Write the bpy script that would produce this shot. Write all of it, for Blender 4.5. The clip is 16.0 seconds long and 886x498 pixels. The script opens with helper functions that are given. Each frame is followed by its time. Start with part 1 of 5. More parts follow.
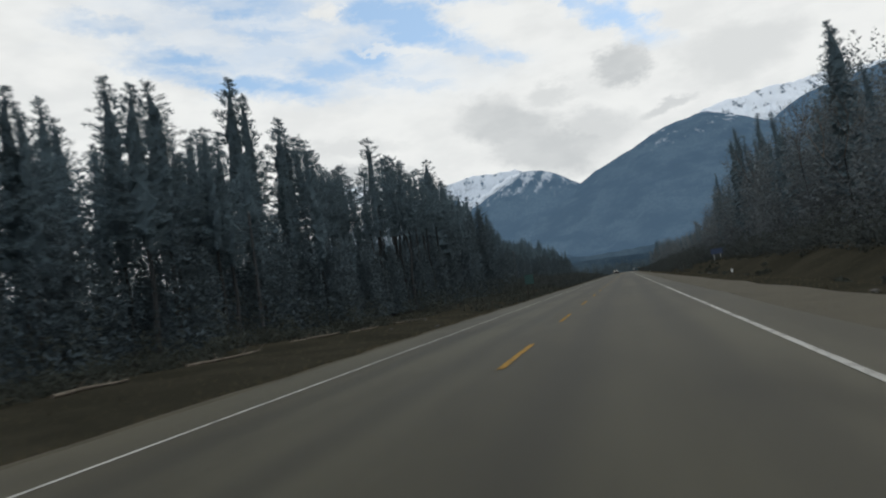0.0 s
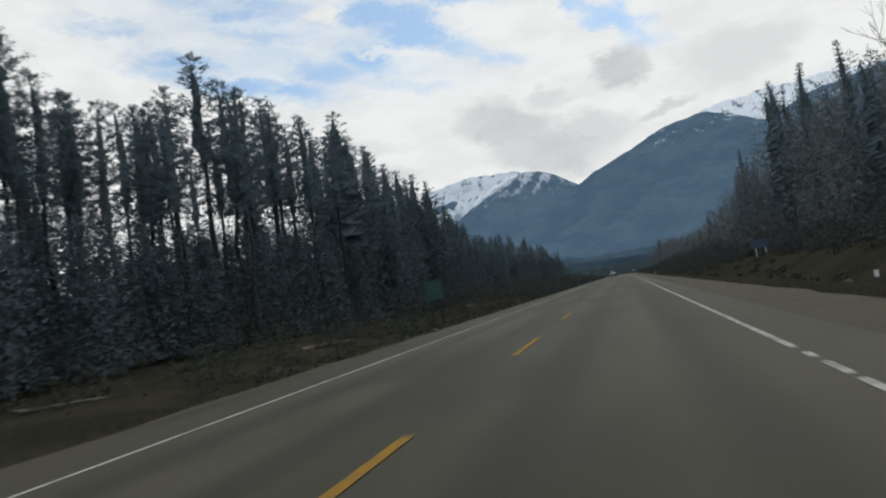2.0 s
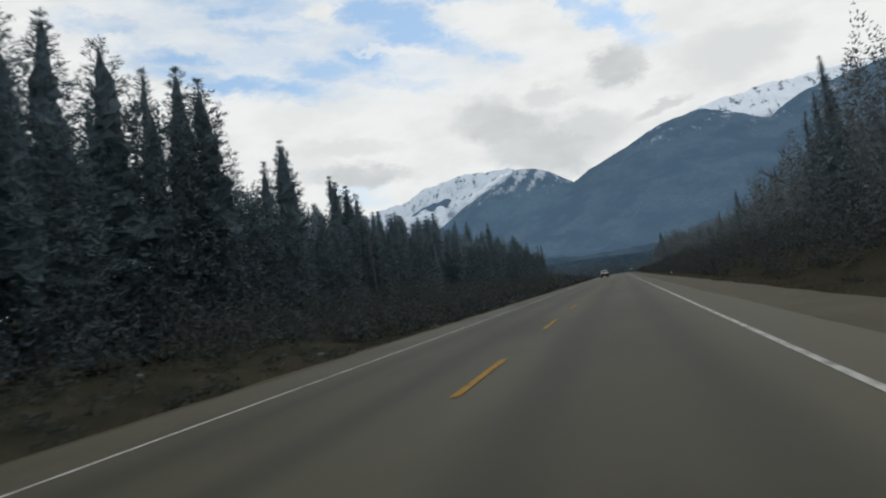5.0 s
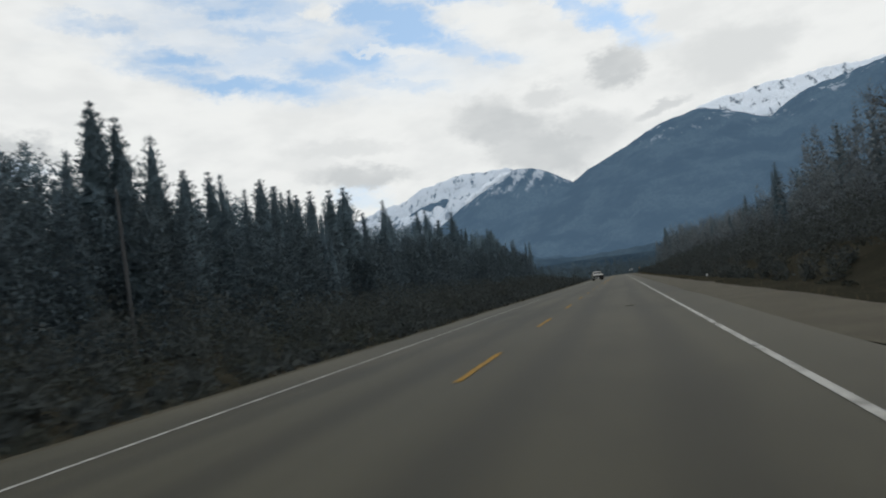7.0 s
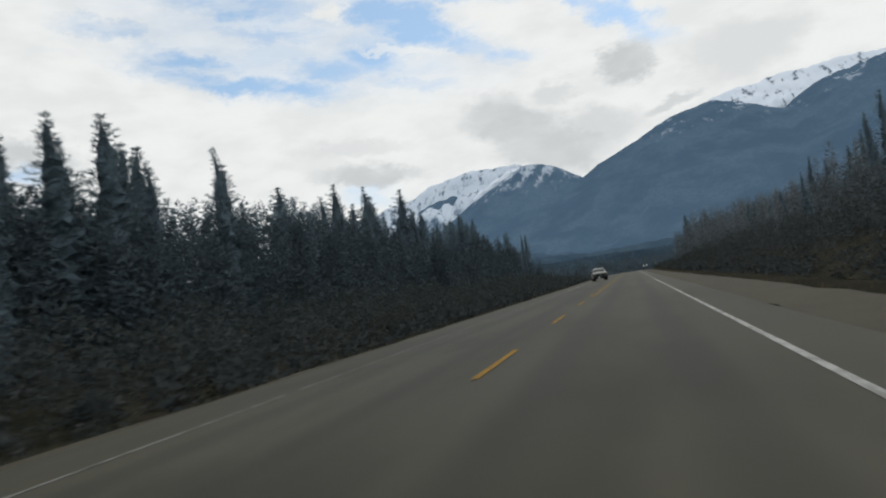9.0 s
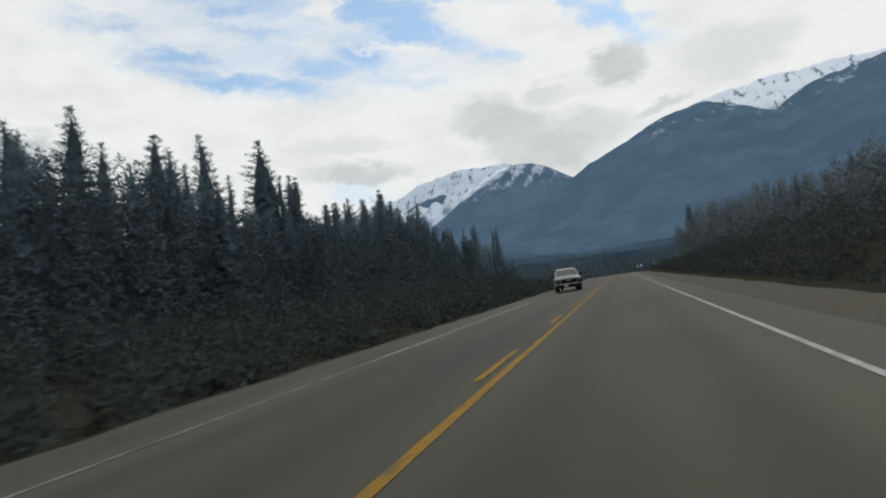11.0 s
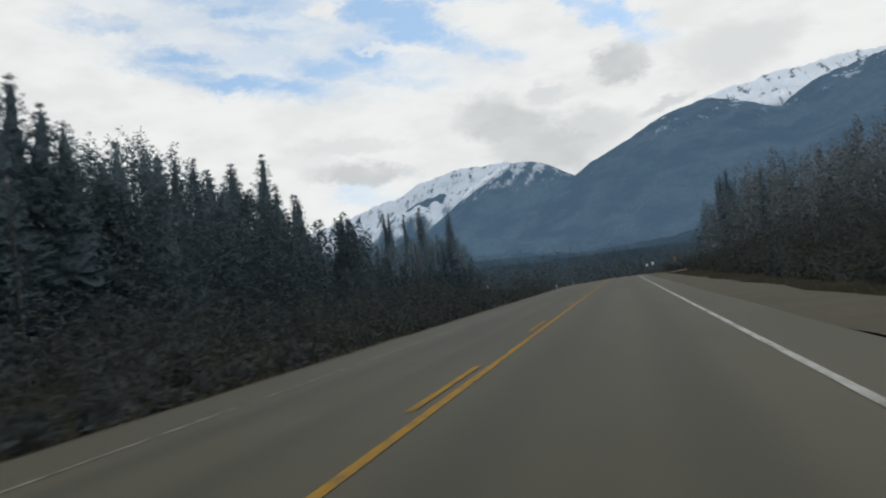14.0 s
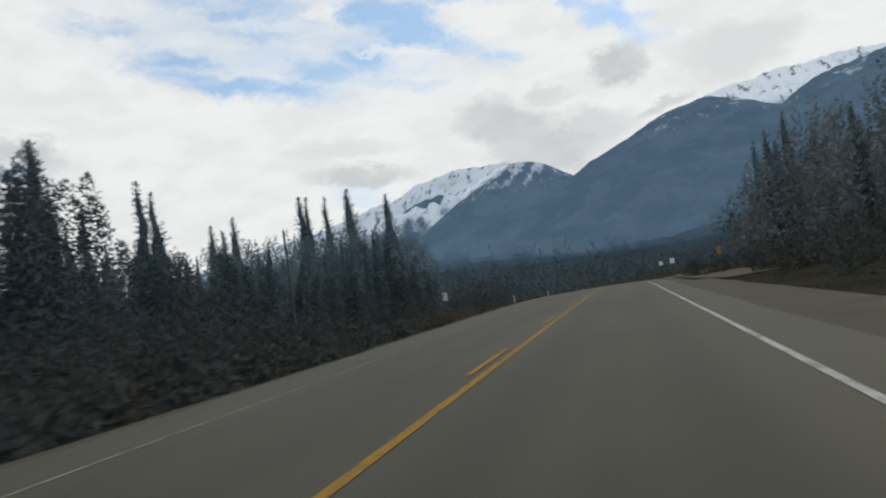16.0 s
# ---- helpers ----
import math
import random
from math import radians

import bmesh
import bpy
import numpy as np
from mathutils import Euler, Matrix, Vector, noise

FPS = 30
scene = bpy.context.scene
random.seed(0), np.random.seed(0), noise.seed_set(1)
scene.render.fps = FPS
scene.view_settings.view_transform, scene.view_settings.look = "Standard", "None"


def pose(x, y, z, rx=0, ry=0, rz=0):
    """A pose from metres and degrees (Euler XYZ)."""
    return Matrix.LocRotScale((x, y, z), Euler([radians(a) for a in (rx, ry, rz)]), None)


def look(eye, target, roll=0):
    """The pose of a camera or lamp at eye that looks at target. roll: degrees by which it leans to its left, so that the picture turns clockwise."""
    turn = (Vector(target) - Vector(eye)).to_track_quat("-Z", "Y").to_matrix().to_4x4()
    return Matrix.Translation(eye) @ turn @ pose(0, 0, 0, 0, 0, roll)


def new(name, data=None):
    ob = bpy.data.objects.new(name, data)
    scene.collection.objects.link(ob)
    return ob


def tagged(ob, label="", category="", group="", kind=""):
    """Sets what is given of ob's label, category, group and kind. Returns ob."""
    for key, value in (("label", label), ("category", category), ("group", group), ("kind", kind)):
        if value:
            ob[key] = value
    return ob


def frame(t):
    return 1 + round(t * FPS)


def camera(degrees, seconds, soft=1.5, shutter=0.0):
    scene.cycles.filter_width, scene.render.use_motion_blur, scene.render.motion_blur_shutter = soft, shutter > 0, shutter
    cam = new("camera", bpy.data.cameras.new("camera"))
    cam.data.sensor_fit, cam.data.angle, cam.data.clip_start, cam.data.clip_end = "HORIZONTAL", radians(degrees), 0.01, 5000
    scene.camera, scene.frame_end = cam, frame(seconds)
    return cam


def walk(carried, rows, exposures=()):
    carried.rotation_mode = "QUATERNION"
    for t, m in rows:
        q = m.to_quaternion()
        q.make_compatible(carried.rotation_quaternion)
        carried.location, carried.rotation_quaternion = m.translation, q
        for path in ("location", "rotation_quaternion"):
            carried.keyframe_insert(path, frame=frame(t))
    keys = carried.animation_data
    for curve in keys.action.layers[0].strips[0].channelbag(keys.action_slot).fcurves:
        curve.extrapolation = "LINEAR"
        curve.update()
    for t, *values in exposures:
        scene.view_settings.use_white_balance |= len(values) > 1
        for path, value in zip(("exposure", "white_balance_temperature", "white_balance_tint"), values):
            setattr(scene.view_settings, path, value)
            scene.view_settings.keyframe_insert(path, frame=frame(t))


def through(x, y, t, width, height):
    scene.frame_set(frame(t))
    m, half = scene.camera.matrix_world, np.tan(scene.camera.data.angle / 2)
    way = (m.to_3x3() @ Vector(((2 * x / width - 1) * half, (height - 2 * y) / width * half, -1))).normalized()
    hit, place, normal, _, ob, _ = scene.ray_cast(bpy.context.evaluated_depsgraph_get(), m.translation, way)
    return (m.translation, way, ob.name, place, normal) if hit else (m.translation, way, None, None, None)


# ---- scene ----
# camera: seconds, across the road, along the road, yaw, pitch, roll
EYE = 1.10
ROWS = [
    (0.0, 1.892, 0.00, 14.572, 4.029, -8.641),
    (0.5, 1.937, 10.79, 14.571, 3.990, -8.673),
    (1.0, 1.939, 21.35, 14.551, 4.047, -8.768),
    (1.5, 1.945, 32.31, 14.504, 4.083, -8.492),
    (2.0, 1.989, 43.18, 14.473, 4.180, -8.721),
    (2.5, 1.983, 54.26, 14.657, 4.106, -8.641),
    (3.0, 1.928, 65.37, 14.670, 4.069, -8.342),
    (3.5, 1.861, 76.47, 14.457, 3.988, -7.891),
    (4.0, 1.891, 88.04, 14.348, 3.957, -8.151),
    (6.5, 2.158, 142.45, 14.107, 4.021, -8.681),
    (7.0, 2.248, 153.80, 14.102, 4.045, -8.554),
    (7.5, 2.286, 165.18, 14.162, 4.086, -8.783),
    (8.0, 2.281, 176.38, 14.559, 3.903, -8.593),
    (8.5, 2.207, 187.40, 14.736, 4.179, -8.853),
    (9.0, 2.175, 198.80, 15.007, 4.030, -9.136),
    (11.5, 1.764, 254.96, 13.942, 3.795, -8.514),
    (12.0, 1.915, 265.57, 13.664, 3.756, -8.667),
    (12.5, 2.120, 276.70, 13.736, 3.767, -9.022),
    (13.0, 2.191, 287.43, 13.981, 3.983, -8.914),
    (13.5, 2.194, 297.96, 14.223, 3.808, -8.766),
    (14.0, 2.184, 308.82, 14.421, 3.882, -8.712),
    (14.5, 2.145, 319.99, 14.549, 3.935, -8.737),
    (15.0, 2.148, 331.07, 14.591, 3.998, -8.886),
    (15.5, 2.177, 342.11, 14.382, 3.914, -8.960),
    (16.0, 2.170, 353.14, 14.396, 4.023, -9.067),
]
cam = camera(65.9, 16.0, soft=2.0, shutter=0.3)
walk(cam, [(t, pose(x, y, EYE, 90 + pitch, 0, yaw) @ pose(0, 0, 0, 0, 0, roll))
           for t, x, y, yaw, pitch, roll in ROWS])

# ---- world and sun ----
def put(tree, kind, inputs=(), **settings):
    n = tree.nodes.new(kind)
    for k, v in settings.items():
        if k == "operation":
            n.operation = v
        elif k == "blend_type":
            n.blend_type = v
        elif k == "data_type":
            n.data_type = v
        elif k == "interpolation_type":
            n.interpolation_type = v
        elif k == "sky_type":
            n.sky_type = v
    for k, v in inputs:
        if hasattr(v, "is_output"):
            tree.links.new(v, n.inputs[k])
        else:
            n.inputs[k].default_value = v
    return n


def calc(tree, op, a, b=0.0):
    return put(tree, "ShaderNodeMath", ((0, a), (1, b)), operation=op).outputs[0]


def ramp_between(tree, value, lo, hi, out_lo=0.0, out_hi=1.0):
    n = put(tree, "ShaderNodeMapRange", (("Value", value), ("From Min", lo), ("From Max", hi), ("To Min", out_lo), ("To Max", out_hi)),
            interpolation_type="SMOOTHSTEP")
    return n.outputs["Result"]


def blend(tree, fac, a, b, how="MIX"):
    n = put(tree, "ShaderNodeMix", data_type="RGBA", blend_type=how)
    for i, v in ((0, fac), (6, a), (7, b)):
        if hasattr(v, "is_output"):
            tree.links.new(v, n.inputs[i])
        else:
            n.inputs[i].default_value = v
    return n.outputs[2]


SUN_AZ, SUN_EL = 30.0, 40.0          # degrees right of the road's direction, above the horizon
world = bpy.data.worlds.new("sky")
scene.world = world
world.use_nodes = True
wt = world.node_tree
wt.nodes.clear()
sky = put(wt, "ShaderNodeTexSky", sky_type="NISHITA")
sky.sun_disc = False
sky.sun_elevation, sky.sun_rotation = radians(SUN_EL), radians(SUN_AZ)
sky.altitude, sky.air_density, sky.dust_density, sky.ozone_density = 700, 1.0, 0.6, 1.2
coord = put(wt, "ShaderNodeTexCoord").outputs["Generated"]
axes = put(wt, "ShaderNodeSeparateXYZ", ((0, coord),))
az = calc(wt, "MULTIPLY", calc(wt, "ARCTAN2", axes.outputs[0], axes.outputs[1]), 57.29578)
el = calc(wt, "MULTIPLY", calc(wt, "ARCSINE", axes.outputs[2]), 57.29578)
flat = put(wt, "ShaderNodeCombineXYZ", ((0, az), (1, el))).outputs[0]


def sky_noise(scale_x, scale_y, detail, rough, seed):
    v = put(wt, "ShaderNodeVectorMath", ((0, flat), (1, (scale_x, scale_y, 1.0))), operation="MULTIPLY").outputs[0]
    v = put(wt, "ShaderNodeVectorMath", ((0, v), (1, (0, 0, seed))), operation="ADD").outputs[0]
    n = put(wt, "ShaderNodeTexNoise", (("Vector", v), ("Scale", 1.0), ("Detail", detail), ("Roughness", rough)))
    return n.outputs["Fac"], n.outputs["Color"]


# billow the field so that every cloud edge is ragged
_, warp = sky_noise(0.3, 0.5, 8, 0.68, 3.1)
warp = put(wt, "ShaderNodeVectorMath", ((0, warp), (1, (0.5, 0.5, 0.5))), operation="SUBTRACT").outputs[0]
warp = put(wt, "ShaderNodeVectorMath", ((0, warp), (1, (6.5, 3.4, 0.0))), operation="MULTIPLY").outputs[0]
bent = put(wt, "ShaderNodeVectorMath", ((0, flat), (1, warp)), operation="ADD").outputs[0]


_, sway = sky_noise(0.12, 0.22, 4, 0.5, 6.3)
sway = put(wt, "ShaderNodeVectorMath", ((0, sway), (1, (0.5, 0.5, 0.5))), operation="SUBTRACT").outputs[0]
sway = put(wt, "ShaderNodeVectorMath", ((0, sway), (1, (6.0, 3.0, 0.0))), operation="MULTIPLY").outputs[0]
sway = put(wt, "ShaderNodeVectorMath", ((0, sway), (1, put(wt, "ShaderNodeVectorMath", ((0, warp), (1, (0.9, 0.9, 0))), operation="MULTIPLY").outputs[0])), operation="ADD").outputs[0]
swayed = put(wt, "ShaderNodeVectorMath", ((0, flat), (1, sway)), operation="ADD").outputs[0]


def patch(a, e, ra, re, strength, slant=0.0, field=bent, soft=(0.45, 1.25)):
    """A soft patch of sky round azimuth a, elevation e."""
    v = put(wt, "ShaderNodeVectorMath", ((0, field), (1, (a, e, 0))), operation="SUBTRACT").outputs[0]
    v = put(wt, "ShaderNodeVectorRotate", (("Vector", v), ("Axis", (0, 0, 1)), ("Angle", radians(slant)))).outputs[0]
    v = put(wt, "ShaderNodeVectorMath", ((0, v), (1, (1 / ra, 1 / re, 1))), operation="MULTIPLY").outputs[0]
    d = put(wt, "ShaderNodeVectorMath", ((0, v),), operation="LENGTH").outputs["Value"]
    return ramp_between(wt, d, *soft, strength, 0.0)


def union(items):
    out = items[0]
    for i in items[1:]:
        out = calc(wt, "MAXIMUM", out, i)
    return out


# azimuth, elevation, half width, half height, strength, slant
BLUE = [(-15.7, 23.0, 4.6, 1.8, 1.0, 17), (-11.2, 20.6, 3.8, 0.9, 0.8, 28), (-13.0, 25.4, 5.8, 1.2, 1.0, 13), (2.7, 19.5, 3.2, 1.1, 0.75, 32), (-0.4, 21.7, 2.4, 0.6, 0.7, 26),
        (-6.6, 18.9, 1.5, 0.6, 0.55, 20), (-18.5, 20.7, 3.1, 1.7, 0.75, 11), (-8.4, 25.1, 7.6, 0.9, 0.8, 14), (-16.0, 18.0, 4.3, 0.5, 0.5, 10)]
STREAKS = [(-22.5, 19.8, 3.5, 0.8, 0.7, 9), (-30.0, 19.5, 7.8, 0.7, 0.85, 10), (-33.3, 21.2, 3.5, 0.6, 0.75, 6), (-26.3, 22.8, 6.1, 0.5, 0.55, 7), (-29.2, 25.0, 5.1, 0.9, 0.75, 6),
           (-39.1, 23.8, 2.8, 0.5, 0.6, 3), (-36.5, 22.5, 1.3, 0.6, 0.4, 20), (-20.3, 9.2, 1.9, 0.6, 0.5, 8), (-45.8, 13.6, 1.4, 0.4, 0.5, 2)]
PUFFS = [(-41.0, 20.3, 4.6, 2.2, 1.0, 5), (-21.5, 24.0, 1.6, 0.8, 1.0, 9), (-6.7, 21.2, 5.3, 1.35, 1.0, 22), (-16.1, 20.7, 3.9, 0.35, 0.6, 10), (0.5, 18.5, 1.8, 0.8, 0.9, 17)]
GREYS = [(2.6, 16.1, 2.3, 1.3, 1.0, 1), (-2.7, 15.2, 2.4, 1.0, 0.55, 6), (-7.7, 13.7, 4.9, 2.2, 0.95, 18), (-4.3, 11.0, 5.2, 2.1, 0.9, 13), (-0.7, 11.5, 3.8, 2.0, 0.65, 4),
         (-20.0, 11.0, 4.6, 1.0, 0.9, 10), (5.3, 12.3, 2.9, 0.6, 0.7, -9), (10.8, 15.0, 5.0, 2.5, 0.5, 0), (-44.6, 15.1, 3.2, 1.3, 0.9, 7), (-21.5, 13.6, 5.7, 0.7, 0.35, 7)]
gaps = union([patch(*p, soft=(0.3, 1.7)) for p in BLUE] + [patch(*p, soft=(0.2, 2.1)) for p in STREAKS])
puffs = union([patch(*p) for p in PUFFS])
gaps = calc(wt, "MAXIMUM", gaps, patch(-24.0, 22.0, 17.0, 4.2, 0.34, 8, soft=(0.3, 1.4)))
gaps = calc(wt, "MULTIPLY", gaps, calc(wt, "SUBTRACT", 1.0, puffs))
greys = union([patch(*p, swayed) for p in GREYS])
wisp, _ = sky_noise(0.16, 0.55, 7, 0.6, 9.4)
fine, _ = sky_noise(0.22, 0.5, 5, 0.52, 5.7)
broad, _ = sky_noise(0.045, 0.08, 4, 0.5, 1.7)
# beyond the patches the broken cloud goes on round the whole sky
ahead = ramp_between(wt, calc(wt, "ABSOLUTE", calc(wt, "ADD", az, 14.0)), 34.0, 60.0)
high = ramp_between(wt, el, 27.0, 36.0)
elsewhere = calc(wt, "MAXIMUM", ahead, high)
open_sky = calc(wt, "MULTIPLY", ramp_between(wt, broad, 0.48, 0.60), calc(wt, "MULTIPLY", elsewhere, 0.8))
veil = calc(wt, "MULTIPLY", gaps, ramp_between(wt, wisp, 0.38, 0.62, 1.35, 0.75))
clear = calc(wt, "MINIMUM", calc(wt, "MAXIMUM", veil, open_sky), 1.0)
shade = calc(wt, "MULTIPLY", greys, ramp_between(wt, fine, 0.3, 0.6, 0.7, 1.05))
shade = calc(wt, "MAXIMUM", shade, calc(wt, "MULTIPLY", elsewhere, ramp_between(wt, wisp, 0.5, 0.7, 0.0, 0.7)))
tone = ramp_between(wt, fine, 0.3, 0.65, 0.0, 1.0)
cloud = blend(wt, tone, (7.8, 7.98, 7.95, 1), (8.6, 8.75, 8.65, 1))
cloud = blend(wt, shade, cloud, (5.8, 6.05, 6.15, 1))
blue = blend(wt, 1.0, sky.outputs[0], (2.0, 1.9, 1.75, 1), "MULTIPLY")
blue = blend(wt, 0.6, blue, (3.6, 5.4, 7.5, 1))
# an overcast sky is brightest overhead
zenith = ramp_between(wt, el, 28.0, 75.0, 1.0, 3.1)
dome = put(wt, "ShaderNodeVectorMath", ((0, blend(wt, clear, cloud, blue)), (1, put(wt, "ShaderNodeCombineXYZ", ((0, zenith), (1, zenith), (2, zenith))).outputs[0])), operation="MULTIPLY").outputs[0]
bg = put(wt, "ShaderNodeBackground", (("Color", dome), ("Strength", 0.1)))
wt.links.new(bg.outputs[0], put(wt, "ShaderNodeOutputWorld").inputs[0])

sun = new("sun", bpy.data.lights.new("sun", "SUN"))
sun.data.energy, sun.data.angle, sun.data.color = 0.6, radians(20), (1.0, 0.95, 0.87)
sun.matrix_world = look((200, 200, 200), (200 - math.sin(radians(SUN_AZ)) * math.cos(radians(SUN_EL)) * 100,
                                          200 - math.cos(radians(SUN_AZ)) * math.cos(radians(SUN_EL)) * 100,
                                          200 - math.sin(radians(SUN_EL)) * 100))
scene.view_settings.exposure = 0.0


# ---- materials ----
def material(name, rough=0.8, metal=0.0):
    m = bpy.data.materials.new(name)
    m.use_nodes = True
    t = m.node_tree
    b = t.nodes["Principled BSDF"]
    b.inputs["Roughness"].default_value, b.inputs["Metallic"].default_value = rough, metal
    if rough >= 0.8:
        b.inputs["Specular IOR Level"].default_value = 0.12 if rough < 0.9 else 0.0
    return m, t, b


def grain(t, scale, detail=5, rough=0.6, stretch=(1, 1, 1), where="Object"):
    c = put(t, "ShaderNodeTexCoord").outputs[where]
    c = put(t, "ShaderNodeVectorMath", ((0, c), (1, stretch)), operation="MULTIPLY").outputs[0]
    return put(t, "ShaderNodeTexNoise", (("Vector", c), ("Scale", scale), ("Detail", detail), ("Roughness", rough))).outputs["Fac"]


def relief(t, b, height, strength, distance):
    n = put(t, "ShaderNodeBump", (("Height", height), ("Strength", strength), ("Distance", distance)))
    t.links.new(n.outputs[0], b.inputs["Normal"])


def two_tone(name, a, c, scale, rough=0.85, metal=0.0, stretch=(1, 1, 1), fine=40.0, bump=0.3, depth=0.02, by_object=0.0):
    m, t, b = material(name, rough, metal)
    big = ramp_between(t, grain(t, scale, stretch=stretch), 0.35, 0.65)
    small = grain(t, fine, stretch=stretch)
    col = blend(t, big, (*a, 1), (*c, 1))
    col = blend(t, ramp_between(t, small, 0.3, 0.7, 0.0, 0.5), col, tuple(v * 0.55 for v in a) + (1,))
    if by_object:
        r = put(t, "ShaderNodeObjectInfo").outputs["Random"]
        col = blend(t, 1.0, col, put(t, "ShaderNodeCombineColor", tuple((i, ramp_between(t, r, 0, 1, 1 - by_object, 1 + by_object)) for i in range(3))).outputs[0], "MULTIPLY")
    t.links.new(col, b.inputs["Base Color"])
    relief(t, b, small, bump, depth)
    return m


def foliage_material(name, a, c, by_object=0.13, through=0.3):
    """Leaves and needles: part of the light goes through them."""
    m, t, b = material(name, 0.75)
    g = put(t, "ShaderNodeNewGeometry").outputs["Random Per Island"]
    col = blend(t, g, (*a, 1), (*c, 1))
    r = put(t, "ShaderNodeObjectInfo").outputs["Random"]
    col = blend(t, 1.0, col, put(t, "ShaderNodeCombineColor", tuple((i, ramp_between(t, r, 0, 1, 1 - by_object, 1 + by_object)) for i in range(3))).outputs[0], "MULTIPLY")
    patches = grain(t, 0.35, 3, 0.5)
    col = blend(t, ramp_between(t, patches, 0.35, 0.65, 0.0, 0.22), col, tuple(v * 0.6 for v in a) + (1,))
    t.links.new(col, b.inputs["Base Color"])
    b.inputs["Specular IOR Level"].default_value = 0.0
    leaf = put(t, "ShaderNodeBsdfTranslucent", (("Color", col),))
    mix = put(t, "ShaderNodeMixShader", ((0, through), (1, b.outputs[0]), (2, leaf.outputs[0])))
    t.links.new(mix.outputs[0], t.nodes["Material Output"].inputs[0])
    return m


def asphalt_material():
    m, t, b = material("asphalt", 0.6)
    b.inputs["Specular IOR Level"].default_value = 0.055
    stone = grain(t, 55.0, 3, 0.7)
    lanes = grain(t, 0.5, 4, 0.5, (1.0, 0.025, 1))
    stains = grain(t, 0.35, 6, 0.62, (1, 0.35, 1))
    col = blend(t, ramp_between(t, lanes, 0.35, 0.68), (0.0259, 0.0241, 0.0162, 1), (0.0447, 0.0418, 0.0286, 1))
    col = blend(t, ramp_between(t, stains, 0.44, 0.66, 0.0, 0.8), col, (0.0188, 0.0177, 0.0124, 1))
    blotch = grain(t, 0.11, 5, 0.6, (1, 0.5, 1))
    col = blend(t, ramp_between(t, blotch, 0.42, 0.62, 0.0, 0.5), col, (0.0464, 0.0413, 0.0279, 1))
    # wheel paths and the oil-darkened strip between them, along both lanes
    x = put(t, "ShaderNodeSeparateXYZ", ((0, put(t, "ShaderNodeTexCoord").outputs["UV"]),)).outputs[0]
    sway = calc(t, "MULTIPLY", calc(t, "SUBTRACT", grain(t, 0.05, 2, 0.5, (0.01, 1, 1)), 0.5), 0.6)
    x = calc(t, "ADD", x, sway)
    wheel = calc(t, "ABSOLUTE", calc(t, "SUBTRACT", calc(t, "ABSOLUTE", calc(t, "SUBTRACT", calc(t, "ABSOLUTE", x), 1.85)), 0.85))
    col = blend(t, ramp_between(t, wheel, 0.05, 0.55, 0.62, 0.0), col, (0.0182, 0.0174, 0.0130, 1))
    # paler towards the crest: veiling glare put into the road's colour
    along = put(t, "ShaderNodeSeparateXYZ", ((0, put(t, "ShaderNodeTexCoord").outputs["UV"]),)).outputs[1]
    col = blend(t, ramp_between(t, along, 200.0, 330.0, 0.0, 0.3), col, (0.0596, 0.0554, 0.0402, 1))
    col = blend(t, ramp_between(t, stone, 0.35, 0.75, 0.0, 0.3), col, (0.0552, 0.0495, 0.0378, 1))
    t.links.new(col, b.inputs["Base Color"])
    relief(t, b, stone, 0.35, 0.01)
    return m


def paint_material(name, a, worn, wear=0.5):
    m, t, b = material(name, 0.85)
    w = grain(t, 6.0, 6, 0.7)
    long = grain(t, 0.9, 4, 0.6)
    mix = calc(t, "MULTIPLY", ramp_between(t, w, 0.45, 0.62), ramp_between(t, long, 0.35, 0.6, wear * 0.4, wear))
    t.links.new(blend(t, mix, (*a, 1), (*worn, 1)), b.inputs["Base Color"])
    relief(t, b, w, 0.2, 0.01)
    return m


def mountain_material(name, snow_from, snow_to, patchy, haze_glow, bare=(0.37, 0.50), white=0.70, rock=(0.1, 0.2)):
    """Forested slopes far off; snow where the ground is high, broken by bare rock."""
    m, t, b = material(name, 0.95)
    geo = put(t, "ShaderNodeNewGeometry")
    pos = put(t, "ShaderNodeSeparateXYZ", ((0, geo.outputs["Position"]),))
    big = grain(t, 0.005, 6, 0.62)
    mid = grain(t, 0.013, 6, 0.62, (2.2, 1, 0.4))
    trees = grain(t, 0.07, 5, 0.72)
    forest = blend(t, ramp_between(t, big, 0.38, 0.62), (0.008, 0.015, 0.020, 1), (0.034, 0.048, 0.054, 1))
    forest = blend(t, ramp_between(t, trees, 0.35, 0.68, 0.0, 0.7), forest, (0.006, 0.011, 0.014, 1))
    h = calc(t, "ADD", pos.outputs[2], calc(t, "MULTIPLY", calc(t, "SUBTRACT", mid, 0.5), patchy))
    snow = ramp_between(t, h, snow_from, snow_to)
    snow = calc(t, "MULTIPLY", snow, ramp_between(t, grain(t, 0.0085, 5, 0.6, (2.4, 1, 0.8)), bare[0], bare[1], 0.0, 1.0))
    steep = put(t, "ShaderNodeSeparateXYZ", ((0, geo.outputs["Normal"]),)).outputs[2]
    snow = calc(t, "MULTIPLY", snow, ramp_between(t, calc(t, "ADD", steep, calc(t, "MULTIPLY", calc(t, "SUBTRACT", trees, 0.5), 0.3)), rock[0], rock[1]))
    t.links.new(blend(t, snow, forest, (white * 0.985, white, white * 1.02, 1)), b.inputs["Base Color"])
    relief(t, b, trees, 1.0, 16.0)
    # far backdrop: haze before the slopes, added as a blue glow
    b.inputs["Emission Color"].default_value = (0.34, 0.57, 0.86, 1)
    b.inputs["Emission Strength"].default_value = haze_glow
    return m


